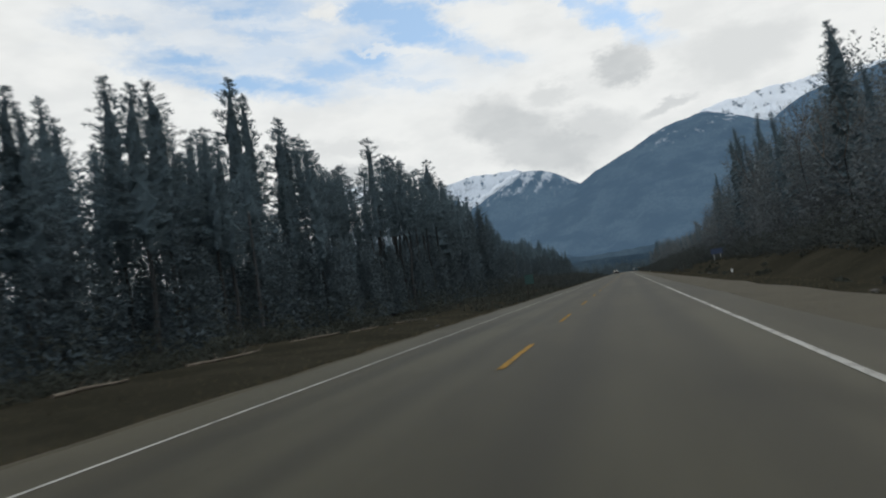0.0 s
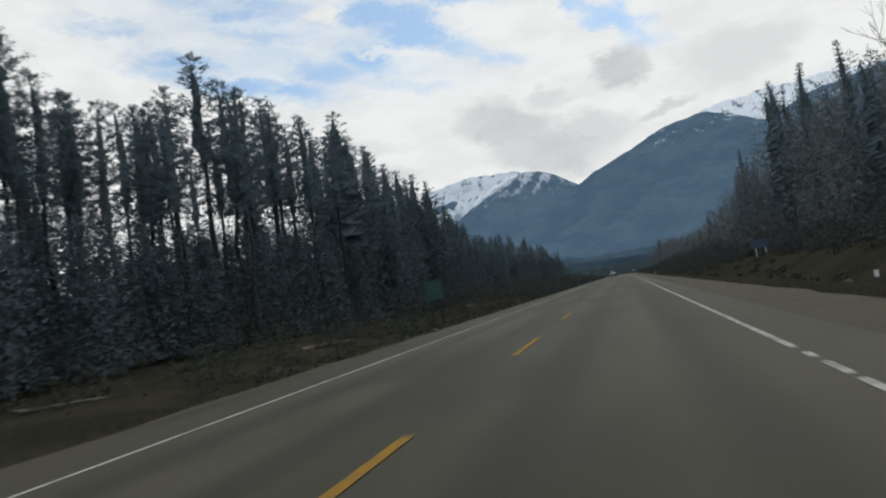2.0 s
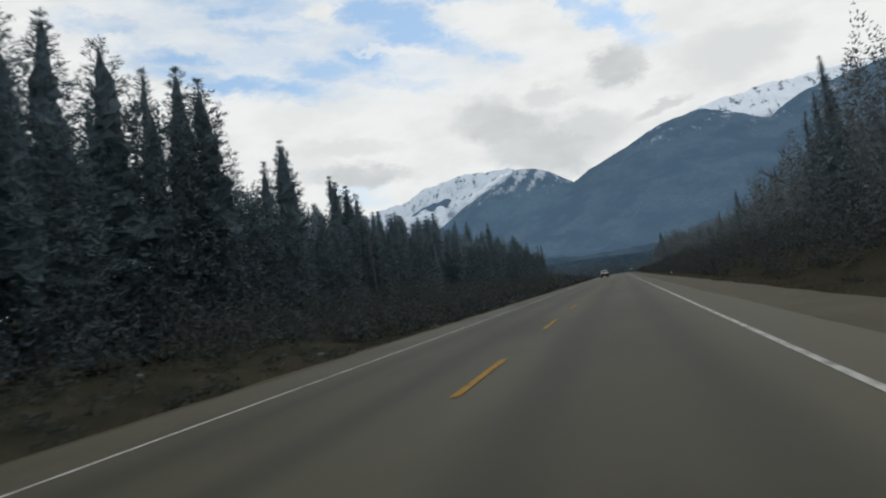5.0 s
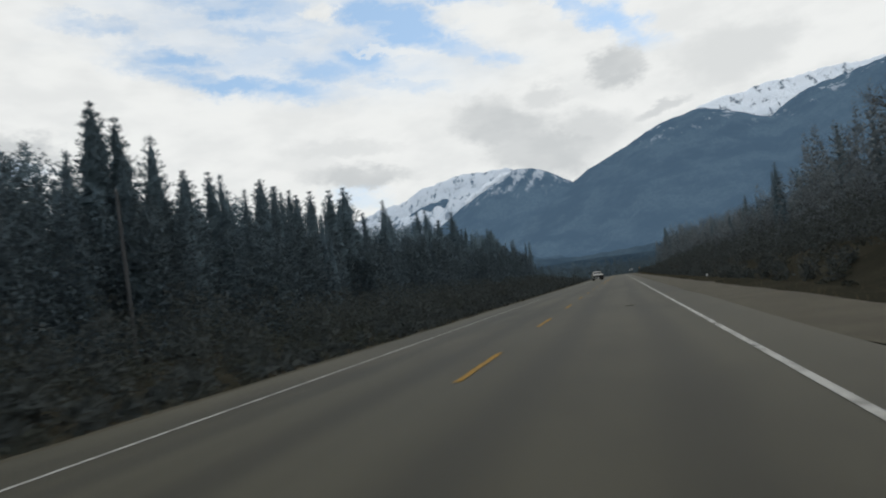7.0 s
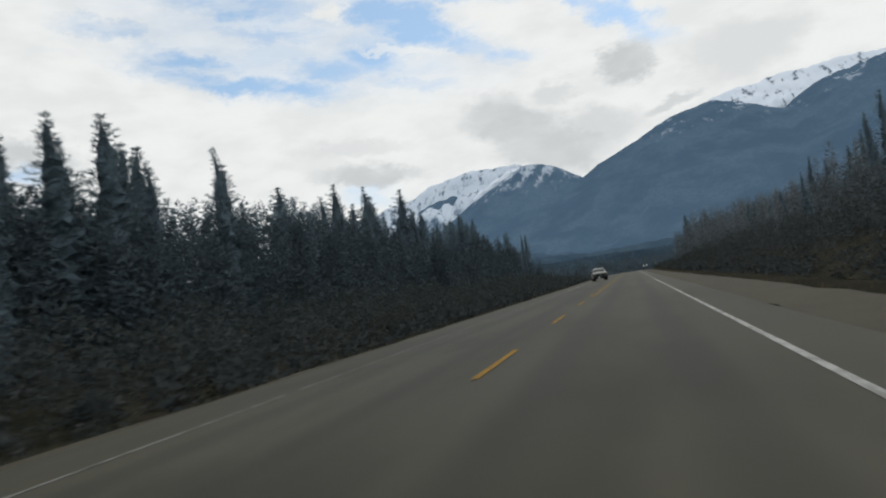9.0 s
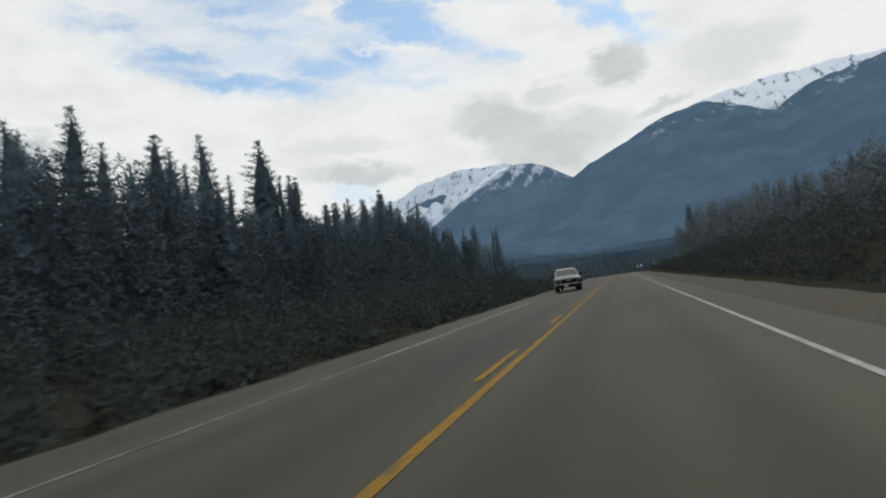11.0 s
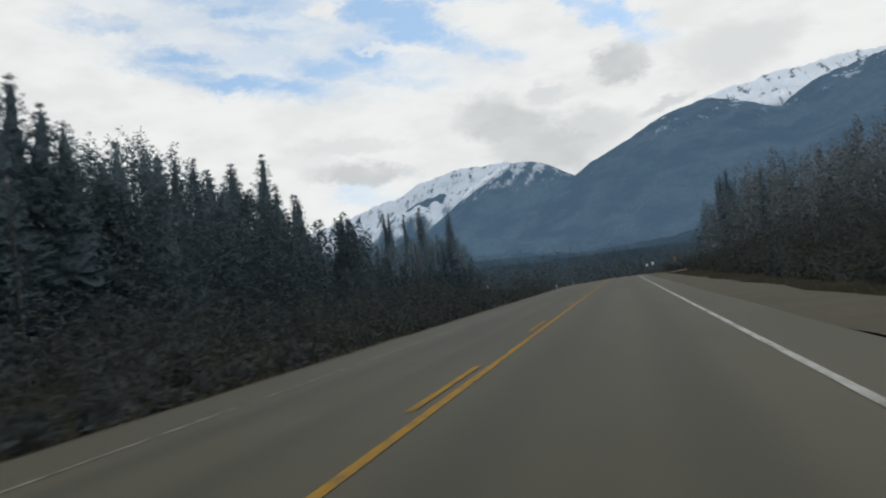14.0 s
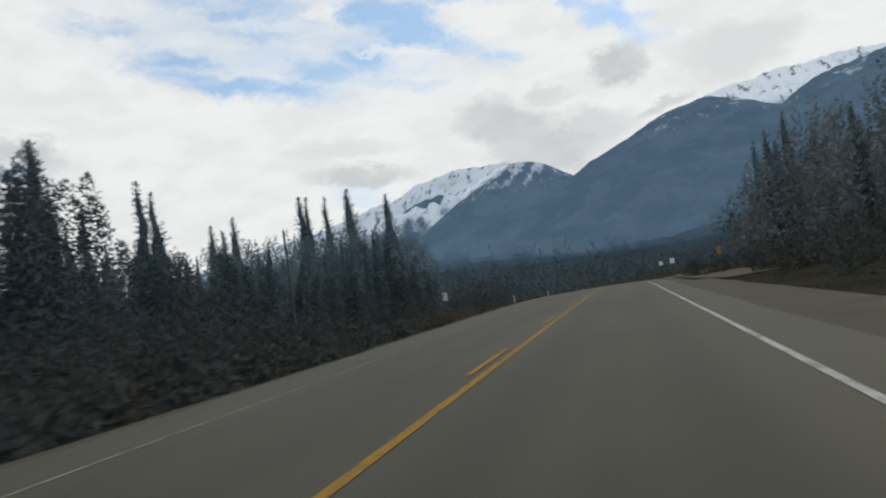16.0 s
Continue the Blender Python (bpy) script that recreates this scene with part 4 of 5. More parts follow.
# grass of the verges
n = 52000
gy = gen.uniform(-6, 425, n)
left_side = gen.random(n) < 0.55
gx = np.where(left_side, -5.9 - 17 * gen.random(n) ** 1.4, 6.7 + 20 * gen.random(n) ** 1.2)
gz = np.array([land(x, y) for x, y in zip(gx, gy)]) - 0.03
L = gen.uniform(0.10, 0.26, n)
quads("verge_grass", blades(np.stack([gx, gy, gz], axis=1), np.tile((0.0, 0.0, 0.9), (n, 1)), L, L * gen.uniform(0.10, 0.22, n), gen, np.tile((0.0, -0.7, 0.7), (n, 1))), DRY_GRASS,
      "short dry brown grass on the highway verges", "grass", np.tile((0.0, 0.0, 1.0), (n, 1)))


# ---- bare broadleaf trees among the conifers ----
def bare_tree(seed, height):
    r2 = random.Random(seed)
    tv, tf, bv, bf = [], [], [], []

    def grow(p, d, length, radius, depth):
        q = p + d * length
        tube(tv if depth > 3 else bv, tf if depth > 3 else bf, p, q, radius, radius * 0.68, 5 if depth > 3 else 3)
        if depth == 0:
            return
        for _ in range(2 if depth > 3 else 3):
            n = (d + Vector((r2.uniform(-0.75, 0.75), r2.uniform(-0.75, 0.75), r2.uniform(-0.1, 0.45)))).normalized()
            grow(q, n, length * r2.uniform(0.62, 0.82), radius * 0.62, depth - 1)

    grow(Vector((0, 0, -0.3)), Vector((0.02, 0, 1)), height * 0.36, height * 0.011, 5)
    return mesh_of("trunk", (tv, tf), BARK), mesh_of("branches", (bv, bf), TWIGS)


bare_kinds = [bare_tree(s, 22.0) for s in (41, 42)]
for i, (x, y, h) in enumerate(((31.0, 118.0, 19.5), (30.5, 152.0, 20.0), (29.5, 213.0, 13.5), (30.0, 95.0, 18.5))):
    root = new("bare_tree")
    root.matrix_basis = Matrix.LocRotScale((x, y, land(x, y)), Euler((0, 0, i * 1.9)), (h / 22,) * 3)
    for name, me in zip(("trunk", "branches"), bare_kinds[i % 2]):
        o = new("crown" if name == "branches" else name, me)
        o.parent = root
    tagged(root, "leafless brown broadleaf tree at the forest edge", "tree", "bare trees")


# ---- things along the road ----
def block(bm, x, y, z, sx, sy, sz, bevel=0.0):
    r = bmesh.ops.create_cube(bm, size=1.0, matrix=Matrix.LocRotScale((x, y, z), None, (sx, sy, sz)))
    if bevel:
        edges = {e for v in r["verts"] for e in v.link_edges}
        bmesh.ops.bevel(bm, geom=list(edges), offset=bevel, segments=2, affect="EDGES", profile=0.6)


def rod(bm, a, b, ra, rb=None, sides=8):
    a, b = Vector(a), Vector(b)
    m = Matrix.Translation((a + b) / 2) @ (b - a).to_track_quat("Z", "Y").to_matrix().to_4x4()
    bmesh.ops.create_cone(bm, cap_ends=True, segments=sides, radius1=ra, radius2=ra if rb is None else rb, depth=(b - a).length, matrix=m)


SIGN_GREEN = two_tone("sign_green", (0.006, 0.042, 0.036), (0.008, 0.052, 0.045), 2.0, 0.45, fine=20, bump=0.05)
SIGN_BLUE = two_tone("sign_blue", (0.030, 0.050, 0.10), (0.040, 0.062, 0.12), 2.0, 0.5, fine=20, bump=0.05)
SIGN_WHITE = two_tone("sign_white", (0.62, 0.62, 0.60), (0.70, 0.70, 0.68), 2.0, 0.5, fine=20, bump=0.05)
SIGN_YELLOW = two_tone("sign_yellow", (0.20, 0.105, 0.03), (0.25, 0.13, 0.04), 2.0, 0.5, fine=20, bump=0.05)
BAR_PALE = two_tone("sign_lettering", (0.02, 0.07, 0.062), (0.03, 0.085, 0.075), 3.0, 0.5, fine=20, bump=0.05)
POST_WOOD = two_tone("weathered_post", (0.07, 0.066, 0.058), (0.10, 0.093, 0.082), 1.5, 0.9, stretch=(1, 1, 0.2), fine=25)
DARK_POST = two_tone("stained_post", (0.035, 0.034, 0.031), (0.050, 0.048, 0.044), 1.5, 0.9, stretch=(1, 1, 0.2), fine=25)
PALE_POST = two_tone("pale_post", (0.42, 0.42, 0.40), (0.52, 0.52, 0.50), 1.5, 0.8, fine=25, bump=0.1)
POLE_WOOD = two_tone("pole_wood", (0.078, 0.079, 0.078), (0.105, 0.106, 0.105), 0.6, 0.9, stretch=(1, 1, 0.1), fine=14)
CERAMIC = two_tone("ceramic", (0.25, 0.22, 0.2), (0.3, 0.27, 0.25), 4, 0.3, bump=0.0)
STEEL = two_tone("steel", (0.30, 0.30, 0.30), (0.38, 0.38, 0.38), 4, 0.45, 0.8, bump=0.05)


def sign(name, x, y, board, posts, face_mat, label, bars=(), post_mat=POST_WOOD, low=None):
    """A board (width, height, centre height) on posts, facing traffic."""
    root = new(name)
    z = land(x, y)
    root.matrix_basis = pose(x, y, z)
    w, h, zc = board
    zc -= z
    bm = bmesh.new()
    block(bm, 0, 0, zc, w, 0.02, h, 0.006)
    face = part("board", bm, face_mat, root)
    for bx, bz, bw, bh in bars:
        bm = bmesh.new()
        block(bm, bx, -0.015, zc + bz, bw, 0.006, bh)
        part("bar", bm, BAR_PALE, face)
    for px in posts:
        bm = bmesh.new()
        block(bm, px, 0.075, (zc + h / 2 - 0.5) / 2, 0.1, 0.1, zc + h / 2 + 0.5, 0.012)
        part("post", bm, post_mat, root)
    return tagged(root, label, "sign")


sign("road_sign", -9.9, 85.4, (1.1, 1.2, 1.75), (-0.35, 0.35), SIGN_GREEN, "green highway sign board on wooden posts beside the verge",
     [(0, 0.28, 0.9, 0.05), (0.02, 0.05, 0.7, 0.07), (-0.06, -0.15, 0.6, 0.07), (0, -0.5, 0.96, 0.04)], DARK_POST)
sign("road_sign", 18.2, 133.6, (2.0, 1.0, 2.0), (-0.55, 0.55), SIGN_BLUE, "dark blue sign on two pale posts by the forest", post_mat=PALE_POST)
sign("road_sign", 6.6, 421.0, (0.42, 0.50, 1.15), (0,), SIGN_WHITE, "small white road sign on a post at the bend")
sign("road_sign", 5.9, 428.0, (0.36, 0.42, 1.05), (0,), SIGN_WHITE, "small white road sign on a post at the bend")
sign("chevron_sign", 8.9, 406.0, (0.32, 0.62, 1.35), (0,), SIGN_YELLOW, "small orange-yellow warning board on a post")
sign("road_sign", -33.6, 488.0, (1.0, 1.7, 1.2), (0,), SIGN_WHITE, "white sign board on a tall post beyond the crest")


def marker_post(x, y, height, label, mat=PALE_POST, plate=(0.08, 0.16)):
    root = new("marker_post")
    root.matrix_basis = pose(x, y, land(x, y))
    bm = bmesh.new()
    block(bm, 0, 0, height / 2 - 0.15, 0.11, 0.035, height + 0.3, 0.01)
    stem = part("post", bm, mat, root)
    bm = bmesh.new()
    block(bm, 0, -0.021, height - plate[1] / 2 - 0.03, plate[0], 0.006, plate[1])
    part("reflector", bm, SIGN_WHITE, stem, "white reflector")
    return tagged(root, label, "marker post", "marker posts")


for x, y, h in ((-8.7, 420.4, 1.2), (-7.5, 440.0, 1.2)):
    marker_post(x, y, h, "white plastic delineator post with a reflector on the verge")


marker_post(8.6, 210.0, 0.3, "short pale marker stub at the ditch edge", POST_WOOD, (0.16, 0.16))
marker_post(12.4, 76.8, 0.72, "dark delineator post with a white reflector in the ditch", POST_WOOD, (0.18, 0.30))


def utility_pole(x, y, height, lean):
    root = new("utility_pole")
    root.matrix_basis = pose(x, y, land(x, y) - 0.3, 0, lean, 0)
    bm = bmesh.new()
    rod(bm, (0, 0, 0), (0, 0, height), 0.15, 0.10, 10)
    pole = part("pole", bm, POLE_WOOD, root)
    bm = bmesh.new()
    rod(bm, (0, 0, height), (0, 0, height + 0.22), 0.04, 0.03, 8)
    part("insulator", bm, CERAMIC, pole)
    bm = bmesh.new()
    rod(bm, (0.16, 0, 0.4), (0.14, 0, 2.8), 0.02, 0.02, 6)
    part("ground_wire_guard", bm, STEEL, pole)
    return tagged(root, "bare weathered wooden utility pole at the forest edge", "utility pole")


utility_pole(-29.8, 415.0, 11.5, 0.5)
utility_pole(-27.5, 190.5, 11.5, -0.5)
utility_pole(-28.6, 338.0, 11.5, 0.4)
utility_pole(-28.0, 51.7, 11.5, 0.3)


def fallen_log(x, y, length, radius, turn, label):
    r2 = random.Random(int(x * 10 + y * 7))
    bm = bmesh.new()
    steps = 7
    ring = []
    for i in range(steps + 1):
        k = i / steps
        c = Vector(((k - 0.5) * length, 0.12 * math.sin(k * 5 + x), radius * (0.7 + 0.2 * math.sin(k * 9 + y))))
        rr = radius * (1 - 0.45 * k) * r2.uniform(0.9, 1.1)
        ring.append([bm.verts.new(c + Vector((0, math.cos(w) * rr, math.sin(w) * rr))) for w in [6.2832 * j / 8 for j in range(8)]])
    for a, b in zip(ring, ring[1:]):
        for j in range(8):
            bm.faces.new((a[j], a[(j + 1) % 8], b[(j + 1) % 8], b[j]))
    bm.faces.new(ring[0][::-1])
    bm.faces.new(ring[-1])
    for k in (0.3, 0.55, 0.75):
        rod(bm, ((k - 0.5) * length, 0, radius), ((k - 0.5) * length + 0.25, r2.uniform(-0.5, 0.5), radius + r2.uniform(0.15, 0.5)), 0.035, 0.012, 5)
    root = part("fallen_log", bm, DEADWOOD)
    root.matrix_basis = pose(x, y, land(x, y), 0, 0, turn)
    return tagged(root, label, "log", "fallen logs")


for x, y, L, r, w in ((-18.7, 32.5, 8.0, 0.09, 87), (-18.1, 41.0, 6.0, 0.09, 85), (-18.9, 22.5, 4.0, 0.10, 93), (-17.7, 48.6, 6.0, 0.09, 92), (-19.2, 65.0, 3.8, 0.10, 28),
                      (-14.9, 79.2, 3.8, 0.16, 66), (-16.2, 93.0, 3.0, 0.15, 110), (-15.6, 121.0, 4.4, 0.14, 85)):
    fallen_log(x, y, L, r, w, "pale grey fallen log lying on the brown verge")

STONE = two_tone("stone", (0.06, 0.057, 0.05), (0.095, 0.09, 0.08), 3.0, 0.9, fine=18, bump=0.5)
for i in range(46):
    r2 = random.Random(300 + i)
    y = r2.uniform(10, 330)
    x = -r2.uniform(6.6, 15.5) if r2.random() < 0.72 else r2.uniform(7.4, 13)
    bm = bmesh.new()
    bmesh.ops.create_icosphere(bm, subdivisions=2, radius=1.0)
    s = r2.uniform(0.07, 0.19)
    for v in bm.verts:
        v.co *= 1 + 0.35 * noise.noise(v.co * 1.3 + Vector((i, 0, 0)))
        v.co = Vector((v.co.x * s * 1.3, v.co.y * s, v.co.z * s * 0.7))
    rock = part("rock", bm, STONE)
    rock.matrix_basis = pose(x, y, land(x, y) + s * 0.3, 0, 0, r2.uniform(0, 360))
    tagged(rock, "grey stone lying in the verge grass", "rock", "verge stones")

# tar patch on the lane, gravel turnouts at the crest
TAR = two_tone("tar", (0.020, 0.019, 0.015), (0.028, 0.026, 0.020), 3.0, 0.9, fine=30, bump=0.2)
bm = bmesh.new()
rim = [bm.verts.new((2.35 + 0.17 * math.cos(w) * (1 + 0.3 * noise.noise((w, 1, 1))), 176.7 + 0.22 * math.sin(w), fall(176) - 0.04)) for w in [6.2832 * i / 18 for i in range(18)]]
bm.faces.new(rim)
tagged(part("trim_tar_patch", bm, TAR), "black tar patch on the lane", "tar patch", kind="structure")


def tar_crack(x, y, length, seed):
    """A crack filled with tar in short, broken, crooked dabs."""
    r2 = random.Random(seed)
    bm = bmesh.new()
    at = 0.0
    while at < length:
        cx, cy = x + r2.uniform(-0.06, 0.06), y + at
        turn, dab = r2.uniform(-1.3, 1.3), r2.uniform(0.07, 0.2)
        last = None
        for i in range(6):
            k = i / 5
            cx += math.sin(turn) * dab * 0.2
            cy += math.cos(turn) * dab * 0.2
            turn += r2.uniform(-0.5, 0.5)
            w = r2.uniform(0.004, 0.009) * (0.5 + math.sin(math.pi * k))
            z = fall(cy) - 0.02 * abs(cx) + 0.005
            pair = (bm.verts.new((cx - w, cy, z)), bm.verts.new((cx + w, cy + 0.3 * w, z)))
            if last:
                bm.faces.new((last[0], last[1], pair[1], pair[0]))
            last = pair
        at += r2.uniform(0.16, 0.42)
    tagged(part("trim_tar_seam", bm, TAR), "dark tar dabs along a crack in the asphalt", "crack", kind="structure")


for x, y, length, seed in ((2.53, 335.3, 0.9, 1), (1.62, 72.0, 2.6, 2), (1.95, 73.2, 1.6, 3)):
    tar_crack(x, y, length, seed)


def turnout(name, x0, x1, y0, y1):
    vs, fs = [], []
    for i in range(9):
        for j in range(9):
            x, y = x0 + (x1 - x0) * i / 8, y0 + (y1 - y0) * j / 8
            vs.append((x, y, land(x, y) + 0.07))
    for i in range(8):
        for j in range(8):
            a = i * 9 + j
            fs.append((a, a + 9, a + 10, a + 1))
    tagged(mesh_object(name, vs, fs, GRAVEL), "pale gravel turnout beside the highway", "turnout", kind="structure")


turnout("pavement_turnout_left", -11.5, -5.7, 406, 421)
turnout("pavement_turnout_right", 5.8, 10.5, 394, 412)


# ---- pickup with a trailer, in the oncoming lane ----
CAR_PAINT = two_tone("ivory_paint", (0.1927, 0.1820, 0.1517), (0.2255, 0.2132, 0.1804), 0.8, 0.3, fine=60, bump=0.02, depth=0.002)
DARK_PLASTIC = two_tone("dark_plastic", (0.010, 0.010, 0.011), (0.016, 0.016, 0.017), 3.0, 0.8, fine=40, bump=0.1, depth=0.004)
RUBBER = two_tone("tyre_rubber", (0.014, 0.014, 0.014), (0.022, 0.022, 0.022), 4.0, 0.85, fine=30, bump=0.3, depth=0.01)
CHROME = two_tone("chrome", (0.75, 0.75, 0.75), (0.82, 0.82, 0.82), 4.0, 0.22, 0.9, fine=50, bump=0.02, depth=0.002)
RIM = two_tone("steel_rim", (0.20, 0.20, 0.20), (0.28, 0.28, 0.28), 5.0, 0.4, 0.8, fine=40, bump=0.05)
LAMP = two_tone("lamp_lens", (0.075, 0.068, 0.052), (0.12, 0.11, 0.085), 9.0, 0.15, fine=60, bump=0.1)
PLATE = two_tone("plate", (0.36, 0.36, 0.36), (0.42, 0.42, 0.42), 9.0, 0.5, fine=60, bump=0.02)
GLASS, gt, gb = material("tinted_glass", 0.06)
gb.inputs["Base Color"].default_value = (0.012, 0.016, 0.018, 1)
gb.inputs["Specular IOR Level"].default_value = 0.4
gt.links.new(ramp_between(gt, grain(gt, 3.0), 0.3, 0.7, 0.04, 0.12), gb.inputs["Roughness"])


def loft(bm, sections):
    """Skin over cross-sections that all have the same number of corners."""
    rings = [[bm.verts.new(p) for p in s] for s in sections]
    n = len(rings[0])
    for a, b in zip(rings, rings[1:]):
        for i in range(n):
            bm.faces.new((a[i], a[(i + 1) % n], b[(i + 1) % n], b[i]))
    bm.faces.new(rings[0][::-1])
    bm.faces.new(rings[-1])
    bmesh.ops.recalc_face_normals(bm, faces=bm.faces)


def section(y, half, low, high, crown=0.03, tuck=0.05):
    """One slice across a body panel: tucked sill, flat side, softened shoulder, crowned top."""
    return [(-half + tuck, y, low), (-half, y, low + 0.16), (-half, y, high - 0.10), (-half + 0.07, y, high - 0.02), (-half * 0.5, y, high + crown * 0.7), (0, y, high + crown),
            (half * 0.5, y, high + crown * 0.7), (half - 0.07, y, high - 0.02), (half, y, high - 0.10), (half, y, low + 0.16), (half - tuck, y, low)]


def wheel(parent, x, y, r=0.37, w=0.25):
    side = 1 if x > 0 else -1
    bm = bmesh.new()
    prof = [(0.60, -0.5), (0.86, -0.5), (0.97, -0.38), (1.0, -0.2), (1.0, 0.2), (0.97, 0.38), (0.86, 0.5), (0.60, 0.5)]
    rings = []
    for i in range(28):
        a = 6.2832 * i / 28
        rings.append([bm.verts.new((x + k * w, y + math.cos(a) * q * r, r + math.sin(a) * q * r)) for q, k in prof])
    for i in range(28):
        A, B = rings[i], rings[(i + 1) % 28]
        for j in range(len(prof) - 1):
            bm.faces.new((A[j], A[j + 1], B[j + 1], B[j]))
    bmesh.ops.recalc_face_normals(bm, faces=bm.faces)
    whole = part("wheel", bm, RUBBER, parent, "black rubber tyre")
    bm = bmesh.new()
    m = Matrix.Translation((x + side * w * 0.28, y, r)) @ Matrix.Rotation(math.pi / 2, 4, "Y")
    bmesh.ops.create_cone(bm, cap_ends=True, segments=24, radius1=0.61 * r, radius2=0.61 * r, depth=w * 0.3, matrix=m)
    bmesh.ops.create_cone(bm, cap_ends=True, segments=12, radius1=0.2 * r, radius2=0.16 * r, depth=w * 0.5, matrix=m)
    for k in range(8):
        a = 6.2832 * k / 8
        block(bm, x + side * w * 0.45, y + math.cos(a) * 0.4 * r, r + math.sin(a) * 0.4 * r, 0.02, 0.05, 0.05, 0.008)
    part("rim", bm, RIM, whole, "grey steel rim")


def arch_cut(y0, half, low, high, axle, r):
    """Slices of a side that rises over the wheel."""
    out = []
    for k in range(9):
        a = math.pi * (1 - k / 8)
        yy = axle + math.cos(a) * r
        out.append(section(yy, half, max(low, 0.37 + math.sin(a) * r - 0.02), high))
    return out


def pickup(x, y):
    root = new("pickup_truck")
    H = 0.93
    # nose and front wings, then the cab's lower body, then the load bed; front axle at 0
    bm = bmesh.new()
    loft(bm, [section(-0.80, H - 0.08, 0.50, 0.97, 0.0), section(-0.74, H - 0.02, 0.45, 1.00, 0.0), section(-0.50, H, 0.42, 1.05)] + arch_cut(0, H, 0.36, 1.08, 0.0, 0.46)
         + [section(0.60, H, 0.34, 1.12), section(0.95, H, 0.34, 1.14)])
    part("front_body", bm, CAR_PAINT, root)
    bm = bmesh.new()
    loft(bm, [[(-w, yy, z - 0.03), (-w * 0.97, yy, z + 0.012), (-w * 0.5, yy, z + 0.035), (0, yy, z + 0.045), (w * 0.5, yy, z + 0.035), (w * 0.97, yy, z + 0.012), (w, yy, z - 0.03)]
              for yy, w, z in ((-0.76, 0.74, 1.00), (-0.66, 0.77, 1.05), (-0.1, 0.80, 1.10), (0.5, 0.82, 1.135), (0.92, 0.82, 1.155))])
    part("bonnet", bm, CAR_PAINT, root)
    bm = bmesh.new()
    loft(bm, [section(0.96, H, 0.33, 1.14), section(1.4, H + 0.005, 0.32, 1.15), section(2.35, H + 0.005, 0.32, 1.15), section(2.62, H, 0.33, 1.14)])
    cab = part("cab", bm, CAR_PAINT, root)
    # roof and pillars round the glass
    bm = bmesh.new()
    roof = [(1.30, 1.62), (1.45, 1.69), (1.9, 1.715), (2.35, 1.70), (2.55, 1.62)]
    loft(bm, [[(-0.70, yy, z - 0.07), (-0.68, yy, z - 0.02), (-0.5, yy, z + 0.015), (0, yy, z + 0.03), (0.5, yy, z + 0.015), (0.68, yy, z - 0.02), (0.70, yy, z - 0.07)] for yy, z in roof])
    part("roof", bm, CAR_PAINT, cab)
    for s in (-1, 1):
        for (y0, z0, x0), (y1, z1, x1), w in (((0.86, 1.12, 0.85), (1.36, 1.63, 0.68), 0.045), ((1.98, 1.12, 0.88), (1.98, 1.64, 0.69), 0.05), ((2.60, 1.12, 0.87), (2.50, 1.62, 0.69), 0.09)):
            bm = bmesh.new()
            rod(bm, (s * x0, y0, z0), (s * x1, y1, z1), w, w * 0.9, 6)
            part("pillar", bm, CAR_PAINT, cab)
        for ys_, zs_ in (((0.98, 1.95), (1.42, 1.95)), ((2.02, 2.52), (2.02, 2.46))):
            bm = bmesh.new()
            vs = [bm.verts.new(p) for p in ((s * 0.885, ys_[0], 1.13), (s * 0.885, ys_[1], 1.13), (s * 0.70, zs_[1], 1.62), (s * 0.70, zs_[0], 1.62))]
            bm.faces.new(vs if s > 0 else vs[::-1])
            r = bmesh.ops.extrude_face_region(bm, geom=bm.faces[:])
            bmesh.ops.translate(bm, vec=(-s * 0.012, 0, 0), verts=[v for v in r["geom"] if isinstance(v, bmesh.types.BMVert)])
            part("side_window", bm, GLASS, cab, "dark side window")
    for name, pts in (("windscreen", ((-0.80, 0.90, 1.15), (0.80, 0.90, 1.15), (0.66, 1.34, 1.62), (-0.66, 1.34, 1.62))), ("rear_window", ((-0.78, 2.61, 1.15), (0.78, 2.61, 1.15), (0.64, 2.52, 1.60), (-0.64, 2.52, 1.60)))):
        bm = bmesh.new()
        f = bm.faces.new([bm.verts.new(p) for p in pts])
        r = bmesh.ops.extrude_face_region(bm, geom=[f])
        bmesh.ops.translate(bm, vec=(0, 0.012, -0.004), verts=[v for v in r["geom"] if isinstance(v, bmesh.types.BMVert)])
        part(name, bm, GLASS, cab, "dark tinted glass")
    for s in (-1, 1):
        bm = bmesh.new()
        block(bm, s * 0.935, 1.48, 0.73, 0.012, 0.98, 0.74, 0.01)
        door = part("door", bm, CAR_PAINT, cab)
        bm = bmesh.new()
        block(bm, s * 0.945, 1.82, 0.96, 0.03, 0.16, 0.06, 0.008)
        part("door_handle", bm, DARK_PLASTIC, door, "black door handle")
        bm = bmesh.new()
        block(bm, s * 0.945, 1.7, 0.56, 0.02, 3.1, 0.035, 0.008)
        part("side_trim", bm, CHROME, root, "bright rubbing strip")
        bm = bmesh.new()
        block(bm, s * 1.04, 1.06, 1.20, 0.17, 0.09, 0.17, 0.03)
        block(bm, s * 0.94, 1.08, 1.16, 0.08, 0.04, 0.05)
        part("wing_mirror", bm, DARK_PLASTIC, cab, "black wing mirror")
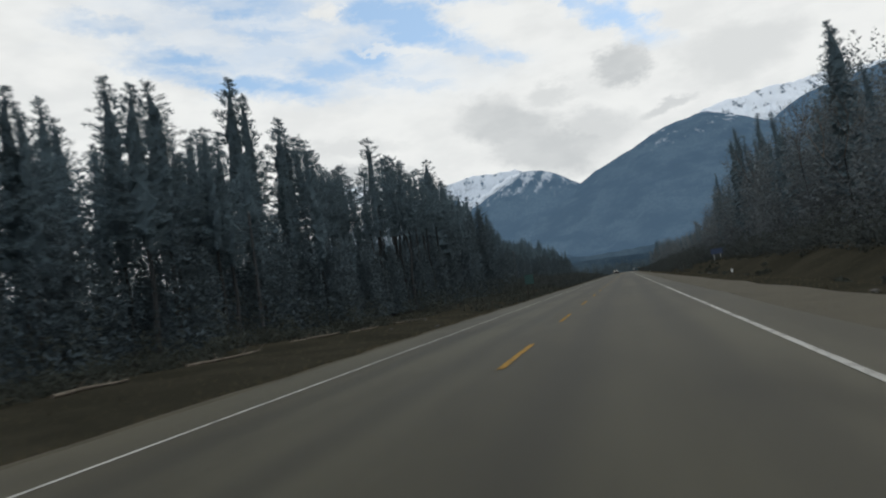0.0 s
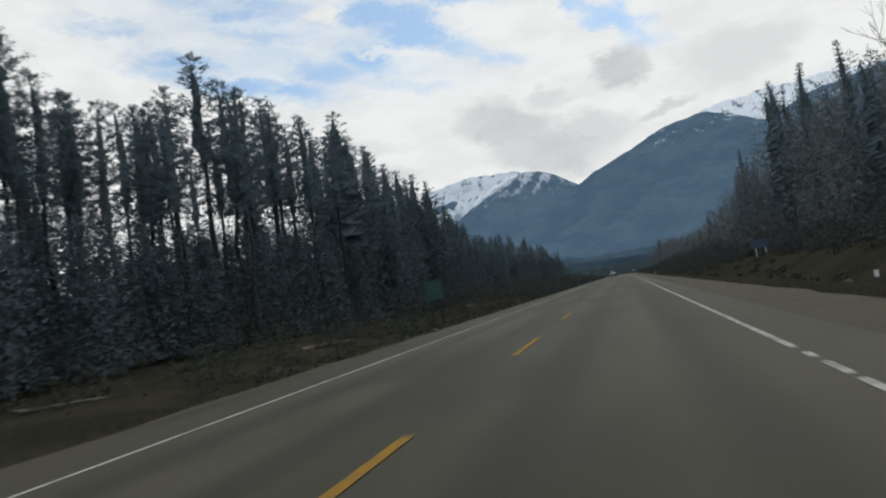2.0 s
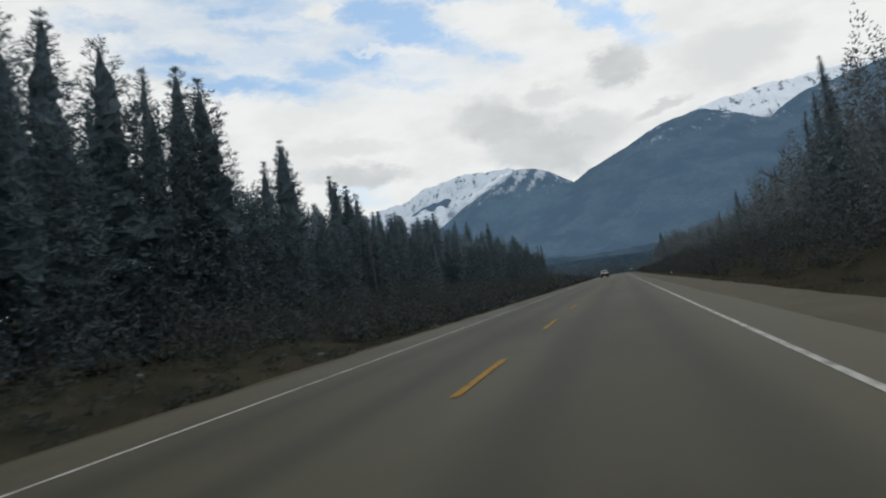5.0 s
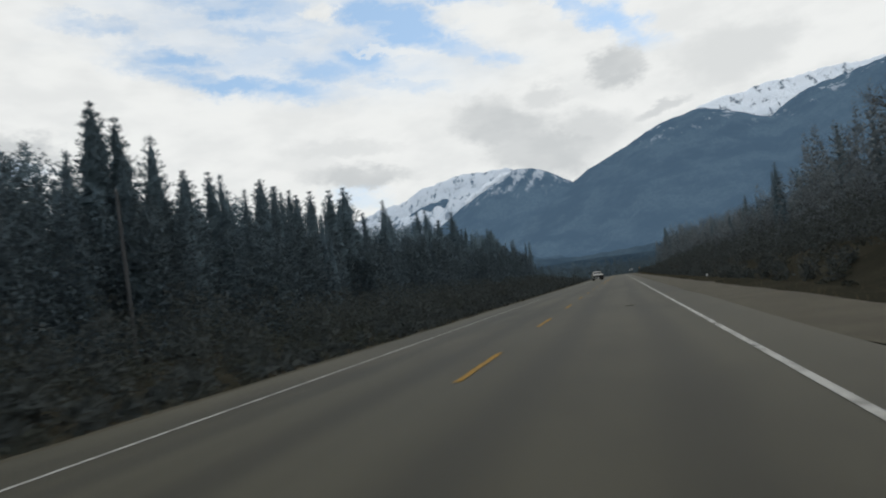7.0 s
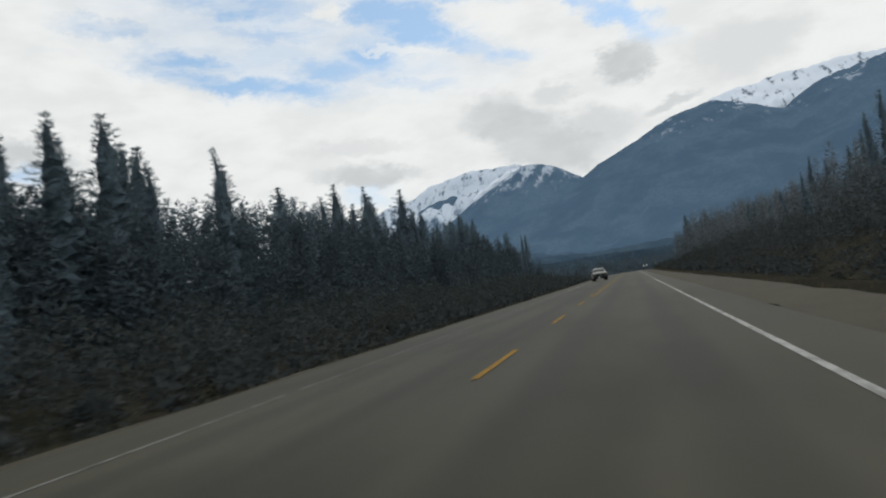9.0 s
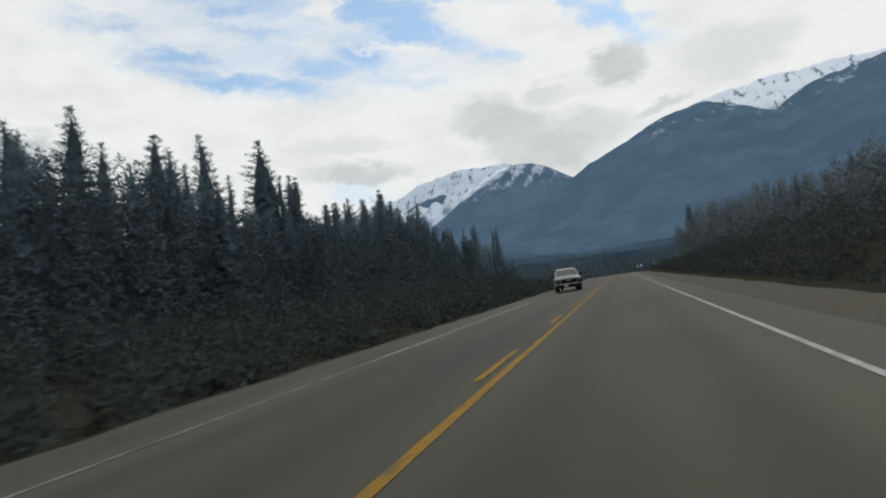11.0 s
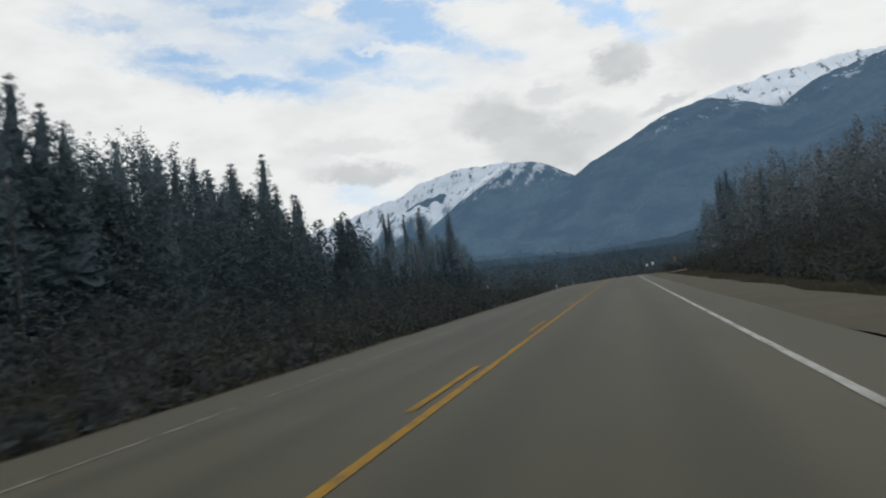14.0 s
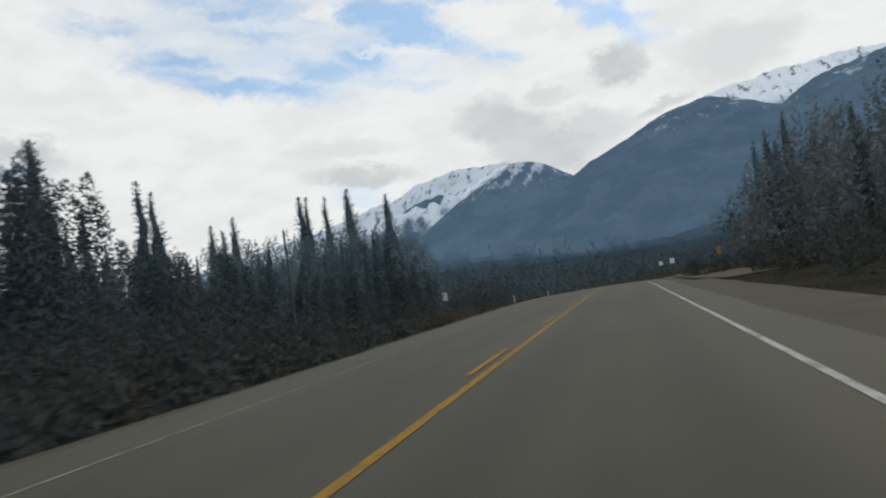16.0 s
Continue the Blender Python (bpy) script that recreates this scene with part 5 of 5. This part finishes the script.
    # load bed: sides, floor, tailgate
    for s in (-1, 1):
        bm = bmesh.new()
        sl = [(2.68, 0.34), (2.84, 0.36)] + [(3.3 - math.cos(math.pi * k / 8) * 0.46, 0.37 + math.sin(math.pi * k / 8) * 0.46) for k in range(9)] + [(3.80, 0.38), (4.45, 0.45)]
        loft(bm, [[(s * 0.85, yy, max(0.36, lo)), (s * 0.925, yy, max(0.36, lo) + 0.05), (s * 0.93, yy, 0.95), (s * 0.915, yy, 1.12), (s * 0.84, yy, 1.13)] for yy, lo in sl])
        part("bed_side", bm, CAR_PAINT, root)
    bm = bmesh.new()
    block(bm, 0, 3.56, 0.66, 1.66, 1.76, 0.05)
    part("bed_floor", bm, DARK_PLASTIC, root)
    bm = bmesh.new()
    block(bm, 0, 4.46, 0.82, 1.70, 0.05, 0.58, 0.015)
    part("tailgate", bm, CAR_PAINT, root)
    # face: grille, lamps, bumper, plate
    bm = bmesh.new()
    block(bm, 0, -0.80, 0.785, 1.12, 0.07, 0.36, 0.015)
    grille = part("grille", bm, DARK_PLASTIC, root, "black grille")
    for z in (0.70, 0.78, 0.86):
        bm = bmesh.new()
        block(bm, 0, -0.838, z, 1.06, 0.016, 0.018)
        part("grille_bar", bm, DARK_PLASTIC, grille)
    bm = bmesh.new()
    block(bm, 0, -0.846, 0.955, 1.16, 0.03, 0.03, 0.006)
    for s in (-1, 1):
        block(bm, s * 0.565, -0.846, 0.785, 0.028, 0.03, 0.33, 0.006)
    part("grille_trim", bm, CHROME, grille, "chrome strip")
    bm = bmesh.new()
    block(bm, 0, -0.85, 0.82, 0.34, 0.012, 0.085, 0.01)
    part("badge", bm, RIM, grille, "plain badge")
    for s in (-1, 1):
        bm = bmesh.new()
        block(bm, s * 0.765, -0.765, 0.865, 0.42, 0.14, 0.19, 0.03)
        part("headlight", bm, LAMP, root, "unlit headlight")
        bm = bmesh.new()
        block(bm, s * 0.765, -0.765, 0.685, 0.42, 0.14, 0.17, 0.03)
        part("indicator", bm, DARK_PLASTIC, root, "dark indicator lens")
        bm = bmesh.new()
        rod(bm, (s * 0.45, -0.93, 0.40), (s * 0.45, -0.87, 0.40), 0.055, 0.055, 14)
        part("fog_light", bm, LAMP, root, "round fog light")
    bm = bmesh.new()
    block(bm, 0, -0.86, 0.47, 1.84, 0.16, 0.24, 0.05)
    bumper = part("bumper", bm, DARK_PLASTIC, root, "dark front bumper")
    bm = bmesh.new()
    block(bm, 0, -0.945, 0.585, 1.88, 0.03, 0.035, 0.01)
    part("bumper_strip", bm, CHROME, bumper, "bright bumper strip")
    bm = bmesh.new()
    block(bm, -0.22, -0.955, 0.44, 0.31, 0.012, 0.16, 0.006)
    plate = part("number_plate", bm, PLATE, bumper, "white plate")
    bm = bmesh.new()
    block(bm, -0.22, -0.963, 0.435, 0.22, 0.004, 0.04)
    part("bar", bm, RIM, plate)
    bm = bmesh.new()
    block(bm, 0, 4.55, 0.52, 1.75, 0.14, 0.16, 0.03)
    part("rear_bumper", bm, CHROME, root)
    bm = bmesh.new()
    block(bm, 0, 1.8, 0.40, 0.9, 4.6, 0.16)
    block(bm, 0, 0.0, 0.36, 1.3, 0.10, 0.10)
    block(bm, 0, 3.3, 0.36, 1.3, 0.10, 0.10)
    part("chassis", bm, DARK_PLASTIC, root)
    bm = bmesh.new()
    rod(bm, (-0.5, 0.9, 1.165), (0.05, 0.93, 1.19), 0.012, 0.012, 5)
    rod(bm, (0.1, 0.9, 1.165), (0.65, 0.93, 1.19), 0.012, 0.012, 5)
    part("wiper", bm, DARK_PLASTIC, root)
    # rack of bent tubes behind the cab
    for s in (-0.62, 0.62):
        bm = bmesh.new()
        rod(bm, (s, 2.75, 0.7), (s, 2.80, 1.80), 0.035, 0.035, 7)
        rod(bm, (s, 2.80, 1.80), (s, 3.5, 1.15), 0.03, 0.03, 7)
        part("rack_tube", bm, STEEL, root, "pale metal rack tube")
    for sx, sy in ((-0.80, 0.0), (0.80, 0.0), (-0.80, 3.3), (0.80, 3.3)):
        wheel(root, sx, sy)
    root.matrix_basis = pose(x, y, fall(y) - 0.02 * abs(x) + 0.005, 0, 1.1, 7.5) @ Matrix.Diagonal((1.05, 0.95, 1.04, 1))
    return tagged(root, "ivory pickup truck with a black grille in the oncoming lane", "pickup truck")


def utility_trailer(x, y):
    root = new("utility_trailer")
    bm = bmesh.new()
    for s in (-0.6, 0.6):
        block(bm, s, 0.1, 0.46, 0.06, 2.5, 0.09)
    for yy in (-1.1, -0.3, 0.5, 1.3):
        block(bm, 0, yy, 0.46, 1.2, 0.06, 0.07)
    rod(bm, (-0.6, -1.1, 0.46), (0, -2.3, 0.46), 0.04, 0.04, 6)
    rod(bm, (0.6, -1.1, 0.46), (0, -2.3, 0.46), 0.04, 0.04, 6)
    part("frame", bm, DARK_PLASTIC, root, "black steel frame")
    bm = bmesh.new()
    block(bm, 0, 0.1, 0.53, 1.24, 2.5, 0.04)
    part("deck", bm, POST_WOOD, root, "weathered board deck")
    for s in (-1, 1):
        bm = bmesh.new()
        block(bm, s * 0.76, 0.15, 0.66, 0.24, 0.86, 0.03, 0.01)
        block(bm, s * 0.76, -0.30, 0.56, 0.24, 0.03, 0.2)
        block(bm, s * 0.76, 0.60, 0.56, 0.24, 0.03, 0.2)
        part("mudguard", bm, DARK_PLASTIC, root)
        wheel(root, s * 0.76, 0.15, 0.31, 0.18)
    bm = bmesh.new()
    block(bm, 0, -1.12, 0.74, 1.24, 0.04, 0.36)
    part("headboard", bm, DARK_PLASTIC, root)
    root.matrix_basis = pose(x, y, fall(y) - 0.02 * abs(x) + 0.005, 0, 1.1, 0)
    return tagged(root, "small dark utility trailer hitched behind the pickup", "trailer")


pickup(-2.29, 297.5)
utility_trailer(-2.62, 304.0)
